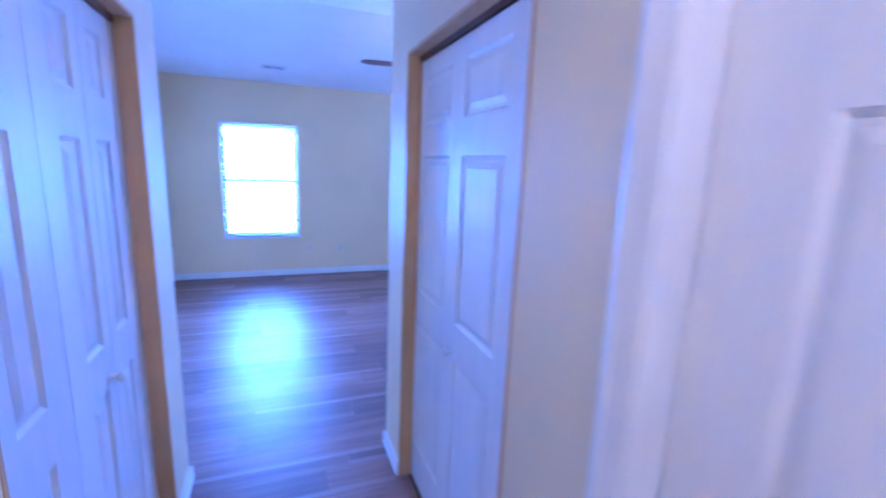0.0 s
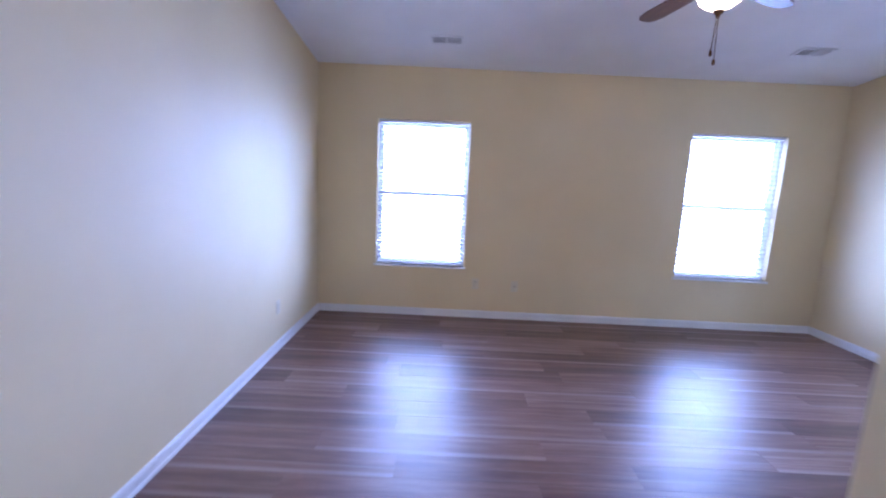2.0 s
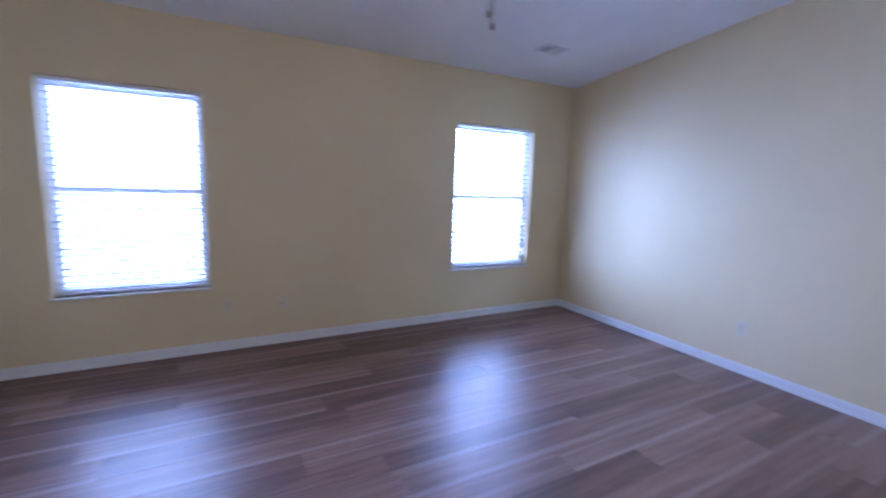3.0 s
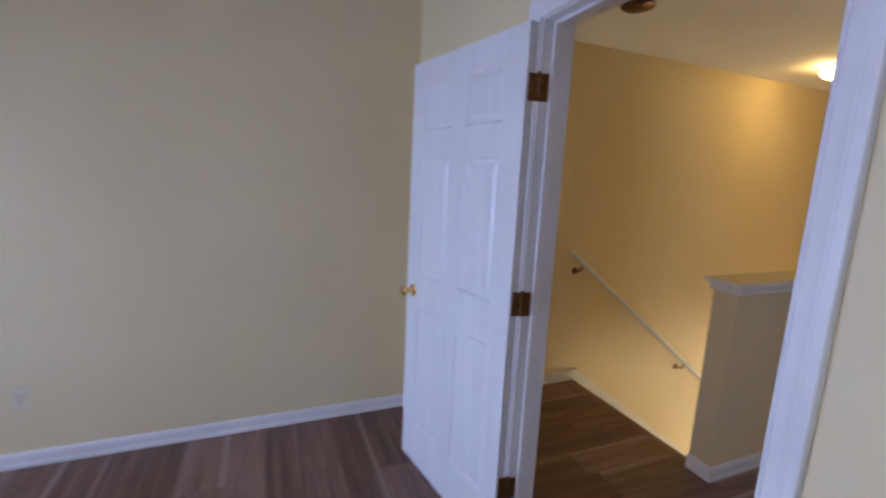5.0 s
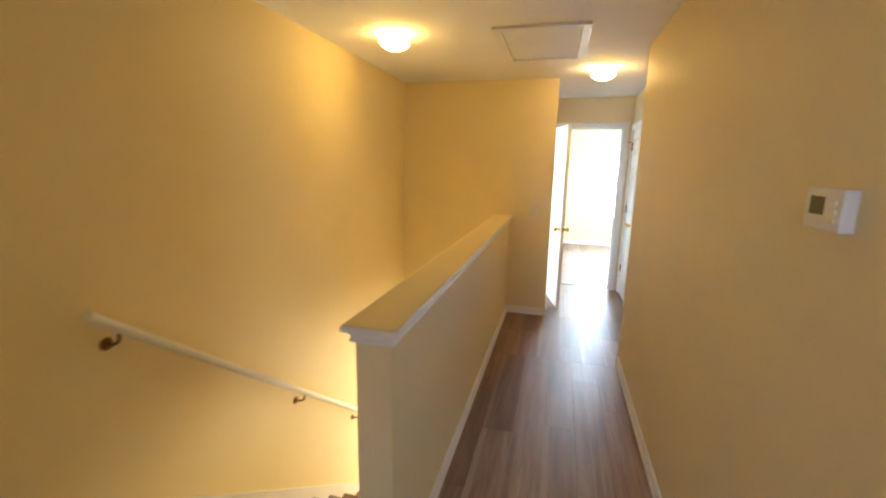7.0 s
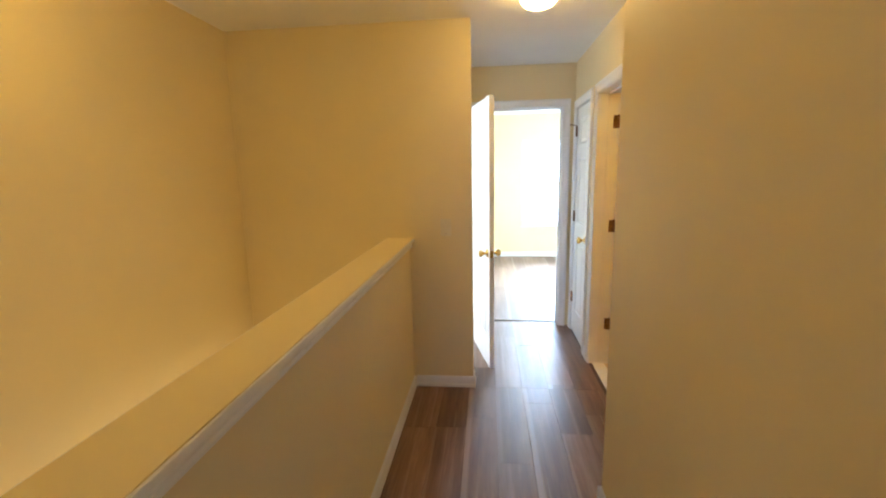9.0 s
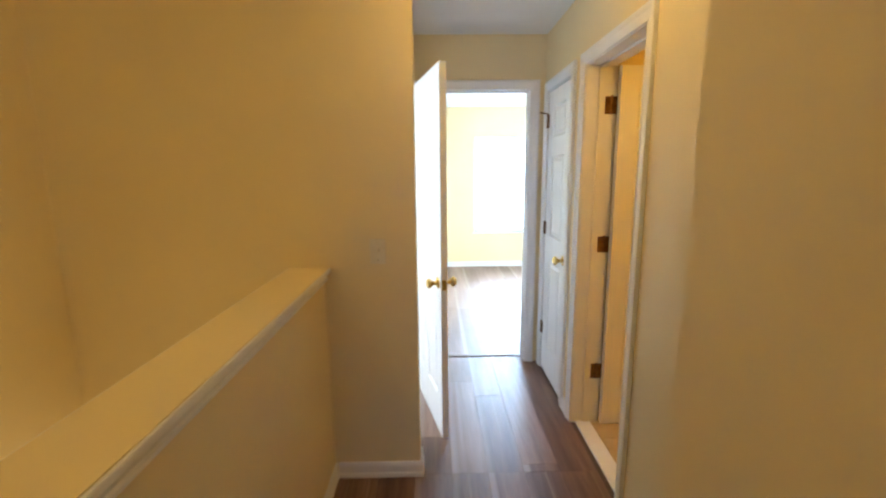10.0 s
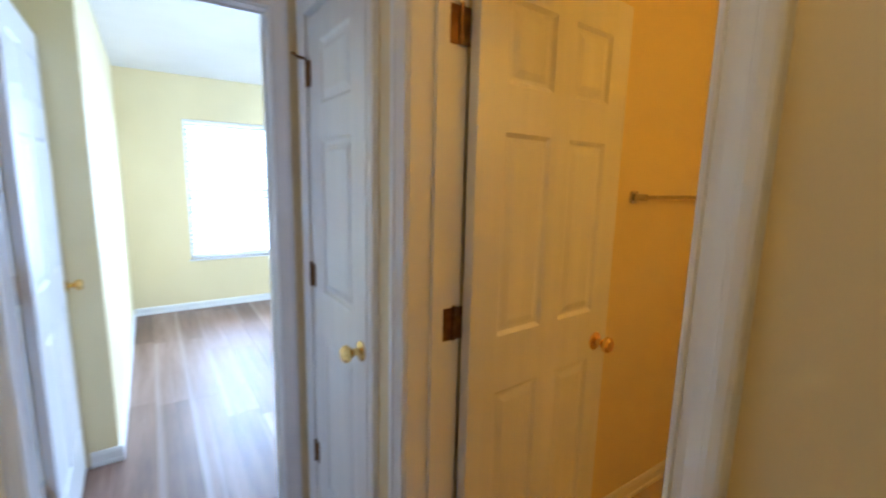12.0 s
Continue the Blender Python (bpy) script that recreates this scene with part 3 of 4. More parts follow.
def hinge(parent, x, y, z, turn=0.0):
    """Two leaves and a knuckled barrel standing at (x, y)."""
    bm = bmesh.new()
    m = pose(x, y, z, 0, 0, turn)
    start = len(bm.verts)
    box(bm, -0.034, 0.034, -0.0015, 0.0015, -0.045, 0.045, bevel=0.0012)
    for k in range(5):
        lathe(bm, [(0, -0.045 + 0.018 * k), (0.006, -0.0445 + 0.018 * k), (0.006, -0.0275 + 0.018 * k), (0, -0.027 + 0.018 * k)], pose(0, 0.004, 0), 10)
    lathe(bm, [(0, 0.045), (0.005, 0.045), (0.0065, 0.05), (0, 0.053)], pose(0, 0.004, 0), 10)
    for k in (-0.03, 0.0, 0.03):
        for sx in (-0.02, 0.02):
            lathe(bm, [(0.0045, 0.0), (0.003, 0.002), (0, 0.0022)], pose(sx, 0.0015, k, -90, 0, 0), 8)
    bm.transform(m)
    return part("hinge", bm, HINGE, parent, "antique brass butt hinge", smooth=True)


def casing(parent, w, h, faces, depth):
    """Mitred moulded casing on the given wall faces, and the lining. Local x along the opening, y out of the wall's front."""
    prof = [(0.005, 0.0), (0.005, 0.009), (0.008, 0.012), (0.012, 0.012), (0.014, 0.009), (0.018, 0.0095), (0.026, 0.0105), (0.035, 0.0125), (0.043, 0.0150),
            (0.045, 0.0150), (0.0465, 0.0180), (0.052, 0.0195), (0.063, 0.0195), (0.068, 0.0180), (0.070, 0.0150), (0.070, 0.0)]
    for y, s in faces:
        for kind in ("left", "head", "right"):
            bm = bmesh.new()
            if kind == "head":
                rings = [[(-a, y + s * b, h + a) for a, b in prof], [(w + a, y + s * b, h + a) for a, b in prof]]
            else:
                rings = [[(-a if kind == "left" else w + a, y + s * b, z + (a if z else 0)) for a, b in prof] for z in (0, h)]
            rings = [[bm.verts.new(p) for p in r] for r in rings]
            for i in range(len(prof) - 1):
                bm.faces.new([rings[0][i], rings[0][i + 1], rings[1][i + 1], rings[1][i]])
            bm.faces.new(rings[0])
            part("casing", bm, TRIM, parent)
    for x0, x1, z0, z1 in ((-0.02, 0.0, 0, h), (w, w + 0.02, 0, h), (-0.02, w + 0.02, h, h + 0.02)):
        bm = bmesh.new()
        box(bm, x0, x1, -depth - 0.001, 0.001, z0, z1)
        part("jamb", bm, TRIM, parent)


def stop(parent, w, h, y0, y1):
    for x0, x1, z0, z1 in ((0.0, 0.011, 0, h), (w - 0.011, w, 0, h), (0.011, w - 0.011, h - 0.011, h)):
        bm = bmesh.new()
        box(bm, x0, x1, y0, y1, z0, z1, bevel=0.002)
        part("door_stop", bm, TRIM, parent)


# bedroom door: local x runs west from the hinge side, y into the bedroom
W1 = D1[1] - D1[0]
door = base("door_1", pose(D1[0], SOUTH, 0), "white six-panel bedroom door standing wide open", "door", "structure")
casing(door, W1, DOOR_H, ((0, 1), (-0.12, -1)), 0.12)
stop(door, W1, DOOR_H, -0.075, -0.04)
lf = leaf(door, pose(W1 + 0.012, 0.028, 0.008, 0, 0, 9.8), 0.80, 2.025, 2)
knob(lf, 0.735, 0.93)
for z in (0.32, 1.07, 1.825):
    hinge(door, W1 - 0.003, 0.006, z, 75)

# far bedroom door: hinged on the east jamb, swung into the hall
W2 = D2[1] - D2[0]
door = base("door_2", pose(D2[0], ALC_S, 0), "white six-panel door swung open into the far bedroom", "door", "structure")
casing(door, W2, DOOR_H + 0.03, ((0, 1), (-0.12, -1)), 0.12)
stop(door, W2, DOOR_H + 0.03, -0.075, -0.04)
lf = leaf(door, pose(W2 - 0.022, -0.135, 0.008, 0, 0, -89), 0.765, 2.025, 2)
knob(lf, 0.70, 0.93)
for z in (0.33, 1.085, 1.84):
    hinge(door, W2 - 0.002, -0.10, z, 90)
bm = bmesh.new()
box(bm, 0, W2, -0.13, -0.095, -0.003, 0.007, bevel=0.003)
part("threshold", bm, BLADE, door, "dark threshold strip")

# bathroom door: hinged on the far jamb, opened into the bathroom
WB = BATH[1] - BATH[0]
door = base("door_3", pose(ALC_W, BATH[1], 0, 0, 0, -90), "white six-panel bathroom door opened inwards", "door", "structure")
casing(door, WB, DOOR_H, ((0, 1), (-BATH_T, -1)), BATH_T)
stop(door, WB, DOOR_H, -0.10, -0.065)
lf = leaf(door, pose(WB - 0.022, -BATH_T - 0.012, 0.008, 0, 0, -86.5), 0.655, 2.025, 2, stile=0.10, mullion=0.085)
knob(lf, 0.588, 0.915)
for z in (0.33, 1.09, 1.84):
    hinge(door, WB - 0.001, -BATH_T + 0.018, z, 90)
bm = bmesh.new()
box(bm, -0.001, WB + 0.001, -0.115, -0.025, -0.003, 0.010, bevel=0.005)
part("threshold", bm, TRIM, door, "white painted threshold")

# linen closet door, closed, flush with the hall side
WL = LINEN[1] - LINEN[0]
door = base("door_4", pose(ALC_W, LINEN[1], 0, 0, 0, -90), "narrow white closed linen closet door", "door", "structure")
casing(door, WL, DOOR_H, ((0, 1),), BATH_T)
lf = leaf(door, pose(0.004, -0.019, 0.012, 0, 0, 0), WL - 0.008, 2.02, 1, stile=0.12)
knob(lf, 0.052, 0.925, sides=(1,))
for z in (0.33, 1.09, 1.84):
    hinge(door, WL - 0.001, 0.002, z, 0)
bm = bmesh.new()
tube(bm, [(WL, 0.008, 1.895), (WL - 0.008, 0.045, 1.897), (WL - 0.03, 0.06, 1.897)], 0.004, 8)
tube(bm, [(WL, 0.008, 1.895), (WL + 0.02, 0.03, 1.897)], 0.003, 8)
lathe(bm, [(0, 0), (0.008, 0), (0.008, 0.008), (0, 0.01)], pose(WL - 0.03, 0.06, 1.893), 10)
part("hinge_stop", bm, HINGE, door, "brass hinge-pin door stop", smooth=True)

# passage side door, closed
door = base("door_5", pose(PASS_E, -2.39, 0, 0, 0, 90), "white closed six-panel door in the passage", "door", "structure")
casing(door, 0.77, DOOR_H, ((0, 1),), 0.12)
lf = leaf(door, pose(0.004, -0.10, 0.01, 0, 0, 0), 0.762, 2.02, 2, rows=((0.22, 0.90), (1.06, 1.65), (1.77, 1.94)), stile=0.15, mullion=0.09)
knob(lf, 0.06, 0.93, sides=(1,))

def bifold(name, m, w, label, leaves):
    """Folding leaves, one panel column each, hung from a track inside a plain opening. leaves: width, the two stile widths and the knob's place, or 0."""
    door = base(name, m, label, "closet door", "structure")
    for x0, x1, z0, z1 in ((0.0, 0.012, 0, CLO_H), (w - 0.012, w, 0, CLO_H), (0.012, w - 0.012, CLO_H - 0.012, CLO_H)):
        bm = bmesh.new()
        box(bm, x0, x1, -0.121, 0.002, z0, z1)
        part("jamb", bm, JAMB, door, "tan painted jamb lining")
    bm = bmesh.new()
    box(bm, 0.012, w - 0.012, -0.095, -0.055, CLO_H - 0.034, CLO_H - 0.012)
    part("track", bm, BRONZE, door, "dark metal top track")
    start = 0.015
    for lw, s0, s1, at in leaves:
        lf = leaf(door, pose(start, -0.077, 0.015, 0, 0, 0), lw - 0.003, 1.985, 1, rows=((0.20, 0.84), (0.98, 1.595), (1.72, 1.915)), t=0.034, stile=s0, other=s1)
        start += lw
        if at:
            bm = bmesh.new()
            lathe(bm, [(0, 0), (0.010, 0), (0.009, 0.012), (0.016, 0.020), (0.018, 0.028), (0.012, 0.036), (0, 0.038)], pose(at, 0.017, 0.865, -90, 0, 0), 16)
            part("knob", bm, PLASTIC, lf, "small white round knob", smooth=True)


bifold("door_7", pose(PASS_W, CLO_N, 0, 0, 0, -90), CLO_N - CLO_WS, "white panelled folding closet doors, closed", ((0.315, 0.137, 0.058, 0), (0.30, 0.058, 0.113, 0.03), (0.405, 0.113, 0.16, 0.30)))
bifold("door_8", pose(PASS_E, CLO_ES, 0, 0, 0, 90), CLO_N - CLO_ES, "white panelled bifold closet doors, closed", ((0.56, 0.19, 0.06, 0.515), (0.415, 0.055, 0.03, 0)))

# side room doorway and window
door = base("door_9", pose(ALC_E, -5.68, 0, 0, 0, 90), "white six-panel side room door standing ajar", "door", "structure")
casing(door, 0.80, DOOR_H, ((0, 1), (-0.12, -1)), 0.12)
stop(door, 0.80, DOOR_H, -0.075, -0.04)
lf = leaf(door, pose(0.003, 0.004, 0.008, 0, 0, 14), 0.795, 2.025, 2)
knob(lf, 0.735, 0.895)
for z in (0.33, 1.085, 1.84):
    hinge(door, -0.001, 0.006, z, 8)


# ---------------------------------------------------------------- windows and blinds
def window(name, m, w, h, label):
    """Local x along the wall, y into the room from the inner wall face, z from the sill."""
    win = base(name, m, label, "window", "structure")

    def bar(pname, parent, x0, x1, y0, y1, z0, z1, lab=""):
        bm = bmesh.new()
        box(bm, x0, x1, y0, y1, z0, z1, bevel=0.004)
        return part(pname, bm, VINYL, parent, lab)

    bar("window_sill", win, -0.02, w + 0.02, -0.08, 0.022, -0.018, 0.0, "white painted sill")
    for x0, x1, z0, z1 in ((0, 0.022, 0, h), (w - 0.022, w, 0, h), (0.022, w - 0.022, 0, 0.022), (0.022, w - 0.022, h - 0.022, h)):
        bar("window_frame", win, x0, x1, -0.135, -0.075, z0, z1)
    mid = h * 0.5
    for z0, z1, y in ((0.022, mid + 0.018, -0.095), (mid - 0.018, h - 0.022, -0.118)):
        sash = base("sash", pose(0, 0, 0), "", "")
        sash.parent = win
        for a, b, c, d in ((0.023, 0.050, z0, z1), (w - 0.050, w - 0.023, z0, z1), (0.050, w - 0.050, z0, z0 + 0.034), (0.050, w - 0.050, z1 - 0.034, z1)):
            bar("sash_rail", sash, a, b, y - 0.011, y + 0.011, c, d)
        bm = bmesh.new()
        box(bm, 0.046, w - 0.046, y - 0.002, y + 0.002, z0 + 0.03, z1 - 0.03)
        pane = part("pane", bm, GLASS, sash)
        pane.visible_shadow = False
    return win


def blind(m, w, h, tilt):
    b = base("window_blind", m, "white two-inch slatted blind lowered over the window", "blind", group="window blinds")
    bm = bmesh.new()
    box(bm, 0.012, w - 0.012, -0.070, -0.018, h - 0.028, h - 0.002, bevel=0.003)
    part("headrail", bm, VINYL, b)
    bm = bmesh.new()
    box(bm, 0.014, w - 0.014, -0.064, -0.024, 0.006, 0.022, bevel=0.004)
    part("bottom_rail", bm, VINYL, b)
    bm = bmesh.new()
    n = 5
    rings = []
    for s in (-1, 1):
        rows = []
        for k in range(n):
            u = -0.022 + 0.044 * k / (n - 1)
            z = 0.003 * (1 - (u / 0.022) ** 2)
            rows.append((u, z + s * 0.0016))
        rings.append(rows)
    loop = rings[0] + rings[1][::-1]
    ends = [[bm.verts.new((x, u, z)) for u, z in loop] for x in (0.016, w - 0.016)]
    for i in range(len(loop)):
        j = (i + 1) % len(loop)
        bm.faces.new([ends[0][i], ends[0][j], ends[1][j], ends[1][i]])
    bm.faces.new(ends[0])
    bm.faces.new(ends[1])
    me = mesh_of("slat", bm, SLAT, smooth=True)
    count = int((h - 0.075) / 0.046)
    for k in range(count):
        piece("slat", me, b, pose(0, -0.044, 0.045 + (h - 0.10) * k / (count - 1), tilt, 0, 0))
    for x in (0.13, w - 0.13):
        bm = bmesh.new()
        for y in (-0.066, -0.022):
            tube(bm, [(x, y, 0.02), (x, y, h - 0.03)], 0.0012, 5)
        part("ladder_cord", bm, VINYL, b)
    bm = bmesh.new()
    tube(bm, [(0.07, -0.014, h - 0.04), (0.07, -0.012, h * 0.42)], 0.004, 6)
    part("tilt_wand", bm, VINYL, b, "clear plastic tilt wand")


for name, (a, b) in (("window_1", WIN1), ("window_2", WIN2)):
    m = pose(b, NORTH, SILL, 0, 0, 180)
    window(name, m, b - a, HEAD - SILL, "white vinyl double-hung window with bright daylight")
    blind(m, b - a, HEAD - SILL, -14)
m = pose(6.20, -5.80, 0.58, 0, 0, 90)
window("window_4", m, 0.88, 1.44, "white vinyl double-hung side room window")
# Unseen window, added only to hold the far bedroom's fill lamp.
m = pose(-0.20, -6.80, 0.58, 0, 0, -90)
window("unseen_window", m, 1.60, 1.44, "white vinyl wide double-hung window, unseen, added for fill")
m = pose(WINB[0], B2_S, 0.55)
window("window_3", m, WINB[1] - WINB[0], 1.47, "white vinyl double-hung window in full sun")
blind(m, WINB[1] - WINB[0], 1.47, -22)


# ---------------------------------------------------------------- ceiling fittings
def vent(m, w, d):
    v = base("ceiling_vent", m, "white louvred ceiling air vent", "vent", group="ceiling vents")
    bm = bmesh.new()
    for x0, x1, y0, y1 in ((0, w, 0, 0.022), (0, w, d - 0.022, d), (0, 0.022, 0.022, d - 0.022), (w - 0.022, w, 0.022, d - 0.022), (w / 2 - 0.012, w / 2 + 0.012, 0.022, d - 0.022)):
        box(bm, x0, x1, y0, y1, -0.008, 0.0, bevel=0.002)
    part("frame", bm, TRIM, v)
    # Dark sheet paints the duct's shade; no opening lies behind it.
    bm = bmesh.new()
    box(bm, 0.02, w - 0.02, 0.02, d - 0.02, -0.001, 0.004)
    part("backing", bm, DARK, v, "dark sheet painted as duct shade")
    bm = bmesh.new()
    box(bm, -0.001, 0.001, 0.022, d - 0.022, -0.007, 0.007)
    me = mesh_of("slat", bm, TRIM)
    x = 0.03
    while x < w - 0.025:
        if abs(x - w / 2) > 0.016:
            piece("slat", me, v, pose(x, 0, -0.003, 0, 35 if x < w / 2 else -35, 0))
        x += 0.0115


SLOPE = math.degrees(math.atan2(RIDGE_Z - EAVE, NORTH - RIDGE_Y))


def roof_z(y):
    return EAVE + (NORTH - y) * (RIDGE_Z - EAVE) / (NORTH - RIDGE_Y)


vent(pose(1.03, 3.385, roof_z(3.385) - 0.001, -SLOPE, 0, 0), 0.27, 0.15)
vent(pose(4.01, 3.30, roof_z(3.30) - 0.001, -SLOPE, 0, 0), 0.27, 0.15)


DROP = -0.025


def ceiling_fan(x, y, z):
    fan = base("ceiling_fan", pose(x, y, z), "dark bronze five-blade ceiling fan with lit bowl light", "ceiling fan")
    bm = bmesh.new()
    lathe(bm, [(0, 0.0), (0.068, 0.0), (0.066, -0.03), (0.045, -0.055), (0.016, -0.06), (0.016, -0.27), (0, -0.27)])
    part("canopy", bm, BRONZE, fan, smooth=True)
    bm = bmesh.new()
    lathe(bm, [(0, -0.15), (0.035, -0.155), (0.095, -0.175), (0.115, -0.20), (0.118, -0.245), (0.10, -0.275), (0.06, -0.29), (0.055, -0.315), (0.085, -0.325), (0.09, -0.345), (0.0, -0.35)])
    part("motor", bm, BRONZE, fan, smooth=True).location.z = DROP
    bm = bmesh.new()
    pts = [(0.0, -0.046), (0.10, -0.056), (0.30, -0.060), (0.37, -0.052), (0.405, -0.03), (0.41, 0.0), (0.405, 0.03), (0.37, 0.052), (0.30, 0.060), (0.10, 0.056), (0.0, 0.046)]
    lo = [bm.verts.new((u, v, -0.004)) for u, v in pts]
    hi = [bm.verts.new((u, v, 0.004)) for u, v in pts]
    bm.faces.new(lo)
    bm.faces.new(hi)
    for i in range(len(pts)):
        j = (i + 1) % len(pts)
        bm.faces.new([lo[i], lo[j], hi[j], hi[i]])
    blade = mesh_of("blade", bm, BLADE)
    bm = bmesh.new()
    box(bm, 0.09, 0.27, -0.022, 0.022, -0.012, -0.004, bevel=0.003)
    box(bm, 0.20, 0.28, -0.042, 0.042, -0.008, -0.003, bevel=0.003)
    iron = mesh_of("blade_iron", bm, BRONZE)
    for k in range(5):
        turn = 101 + 72 * k
        bl = piece("blade", blade, fan, pose(0, 0, -0.322 + DROP, 0, 0, turn) @ pose(0.19, 0, 0, 5, 0, 0))
        piece("blade_iron", iron, bl, pose(-0.19, 0, 0))
    bm = bmesh.new()
    lathe(bm, [(0.118, -0.348), (0.121, -0.354), (0.108, -0.374), (0.103, -0.396), (0.086, -0.432), (0.055, -0.455), (0, -0.464)], seg=36)
    part("bowl_shade", bm, FAN_GLOW, fan, "frosted glass bowl glowing warm", smooth=True).location.z = DROP
    bm = bmesh.new()
    lathe(bm, [(0, -0.465), (0.026, -0.472), (0.022, -0.482), (0.01, -0.492), (0.008, -0.502), (0, -0.506)])
    part("finial", bm, BRONZE, fan, smooth=True).location.z = DROP
    for dx, low in ((-0.012, -0.66), (0.008, -0.70)):
        bm = bmesh.new()
        tube(bm, [(dx * 0.3, 0, -0.495), (dx, 0, low)], 0.0016, 6)
        lathe(bm, [(0, 0.012), (0.004, 0.01), (0.0075, -0.004), (0.006, -0.016), (0, -0.02)], pose(dx, 0, low), 10)
        part("pull_chain", bm, BRONZE, fan, "brass pull chain with wooden bead", smooth=True).location.z = DROP


ceiling_fan(2.48, 1.85, RIDGE_Z - 0.02)


def dome_light(x, y, z, glass=HALL_GLOW):
    d = base("ceiling_light", pose(x, y, z), "round flush ceiling light with glowing opal glass", "ceiling light", group="hall ceiling lights")
    bm = bmesh.new()
    lathe(bm, [(0, 0.0), (0.084, 0.0), (0.089, -0.011), (0.082, -0.021), (0.070, -0.026), (0, -0.026)], seg=32)
    part("pan", bm, PLASTIC, d, "white metal ceiling pan", smooth=True)
    bm = bmesh.new()
    lathe(bm, [(0.072, -0.022), (0.092, -0.031), (0.100, -0.046), (0.095, -0.067), (0.075, -0.088), (0.041, -0.101), (0, -0.106)], seg=32)
    part("shade", bm, glass, d, "opal glass mushroom shade", smooth=True)


dome_light(4.575, -2.94, HALL_C)
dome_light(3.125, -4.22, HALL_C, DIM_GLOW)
# Unseen lamp under the hall floor, added to light the stairs from below.
dome_light(3.45, -3.7, -0.13, LOW_GLOW)
# Unseen dome, added in place of a bathroom light behind the walk's start.
dome_light(1.05, -2.70, 2.50, BATH_GLOW)

hatch = base("attic_hatch", pose(3.61, -3.37, HALL_C), "white painted attic access panel with trim", "hatch")
bm = bmesh.new()
box(bm, -0.26, 0.26, -0.41, 0.41, -0.006, 0.0)
part("panel_board", bm, CEIL, hatch)
for x0, x1, y0, y1 in ((-0.305, -0.25, -0.455, 0.455), (0.25, 0.305, -0.455, 0.455), (-0.25, 0.25, -0.455, -0.40), (-0.25, 0.25, 0.40, 0.455)):
    bm = bmesh.new()
    box(bm, x0, x1, y0, y1, -0.018, 0.0, bevel=0.004)
    part("trim_strip", bm, TRIM, hatch)

bm = bmesh.new()
lathe(bm, [(0, 0), (0.068, 0), (0.07, -0.012), (0.062, -0.026), (0.04, -0.034), (0.018, -0.035), (0.016, -0.038), (0, -0.038)], seg=28)
tagged(part("smoke_detector", bm, PLASTIC, None, smooth=True), "round white plastic smoke detector on the ceiling", "smoke detector").matrix_basis = pose(3.40, -2.246, HALL_C)


bm = bmesh.new()
lathe(bm, [(0, 0), (0.082, 0), (0.085, -0.008), (0.076, -0.016), (0.050, -0.022), (0.022, -0.030), (0, -0.032)], seg=28)
tagged(part("ceiling_rose", bm, BRONZE, None, smooth=True), "small dark bronze round fitting on the landing ceiling", "ceiling fitting").matrix_basis = pose(4.47, -0.90, HALL_C)

# ---------------------------------------------------------------- wall fittings
def wall_plate(name, m, label, category, kind):
    """Local y points out of the wall."""
    p = base(name, m, label, category)
    bm = bmesh.new()
    box(bm, -0.036, 0.036, 0.0, 0.006, -0.058, 0.058, bevel=0.0025)
    part("cover_plate", bm, ALMOND, p)
    if kind == "outlet":
        for z in (-0.02, 0.02):
            bm = bmesh.new()
            lathe(bm, [(0, 0.0), (0.0165, 0.0), (0.0165, 0.0025), (0, 0.0026)], pose(0, 0.0055, z, -90, 0, 0), 20)
            rec = part("receptacle", bm, ALMOND, p)
            # Raised near-black shapes paint in the shade of the socket holes.
            bm = bmesh.new()
            for x in (-0.006, 0.006):
                box(bm, x - 0.0012, x + 0.0012, 0.008, 0.0086, z - 0.002, z + 0.007)
            lathe(bm, [(0, 0), (0.0028, 0), (0.0028, 0.0006), (0, 0.0006)], pose(0, 0.008, z - 0.008, -90, 0, 0), 8)
            part("slot", bm, DARK, rec)
    elif kind == "switch":
        bm = bmesh.new()
        box(bm, -0.006, 0.006, 0.004, 0.016, -0.004, 0.014, bevel=0.002)
        part("toggle", bm, ALMOND, p)
    else:
        bm = bmesh.new()
        lathe(bm, [(0, 0), (0.008, 0), (0.008, 0.006), (0.005, 0.012), (0, 0.012)], pose(0, 0.005, 0, -90, 0, 0), 12)
        part("jack", bm, CHROME if kind == "coax" else ALMOND, p)
    for z in ((0.0,) if kind == "outlet" else (-0.04, 0.04)):
        bm = bmesh.new()
        lathe(bm, [(0.003, 0), (0.002, 0.0012), (0, 0.0013)], pose(0, 0.006, z, -90, 0, 0), 8)
        part("screw", bm, CHROME, p)
    return p


wall_plate("wall_outlet", pose(1.567, NORTH, 0.365, 0, 0, 180), "almond duplex outlet on the cream wall", "outlet", "outlet")
wall_plate("cable_jack", pose(1.98, NORTH, 0.355, 0, 0, 180), "almond cable jack plate on the cream wall", "jack plate", "coax")
wall_plate("wall_outlet", pose(WEST, 2.97, 0.355, 0, 0, -90), "almond duplex outlet on the side wall", "outlet", "outlet")
wall_plate("wall_outlet", pose(EAST, 2.035, 0.36, 0, 0, 90), "almond duplex outlet on the side wall", "outlet", "outlet")
wall_plate("light_switch", pose(3.672, END_Y, 1.145, 0, 0, 0), "almond toggle light switch on the cream wall", "light switch", "switch")

th = base("thermostat", pose(HALL_W, -1.065, 1.507, 0, 0, -90), "white plastic thermostat with grey display", "thermostat")
bm = bmesh.new()
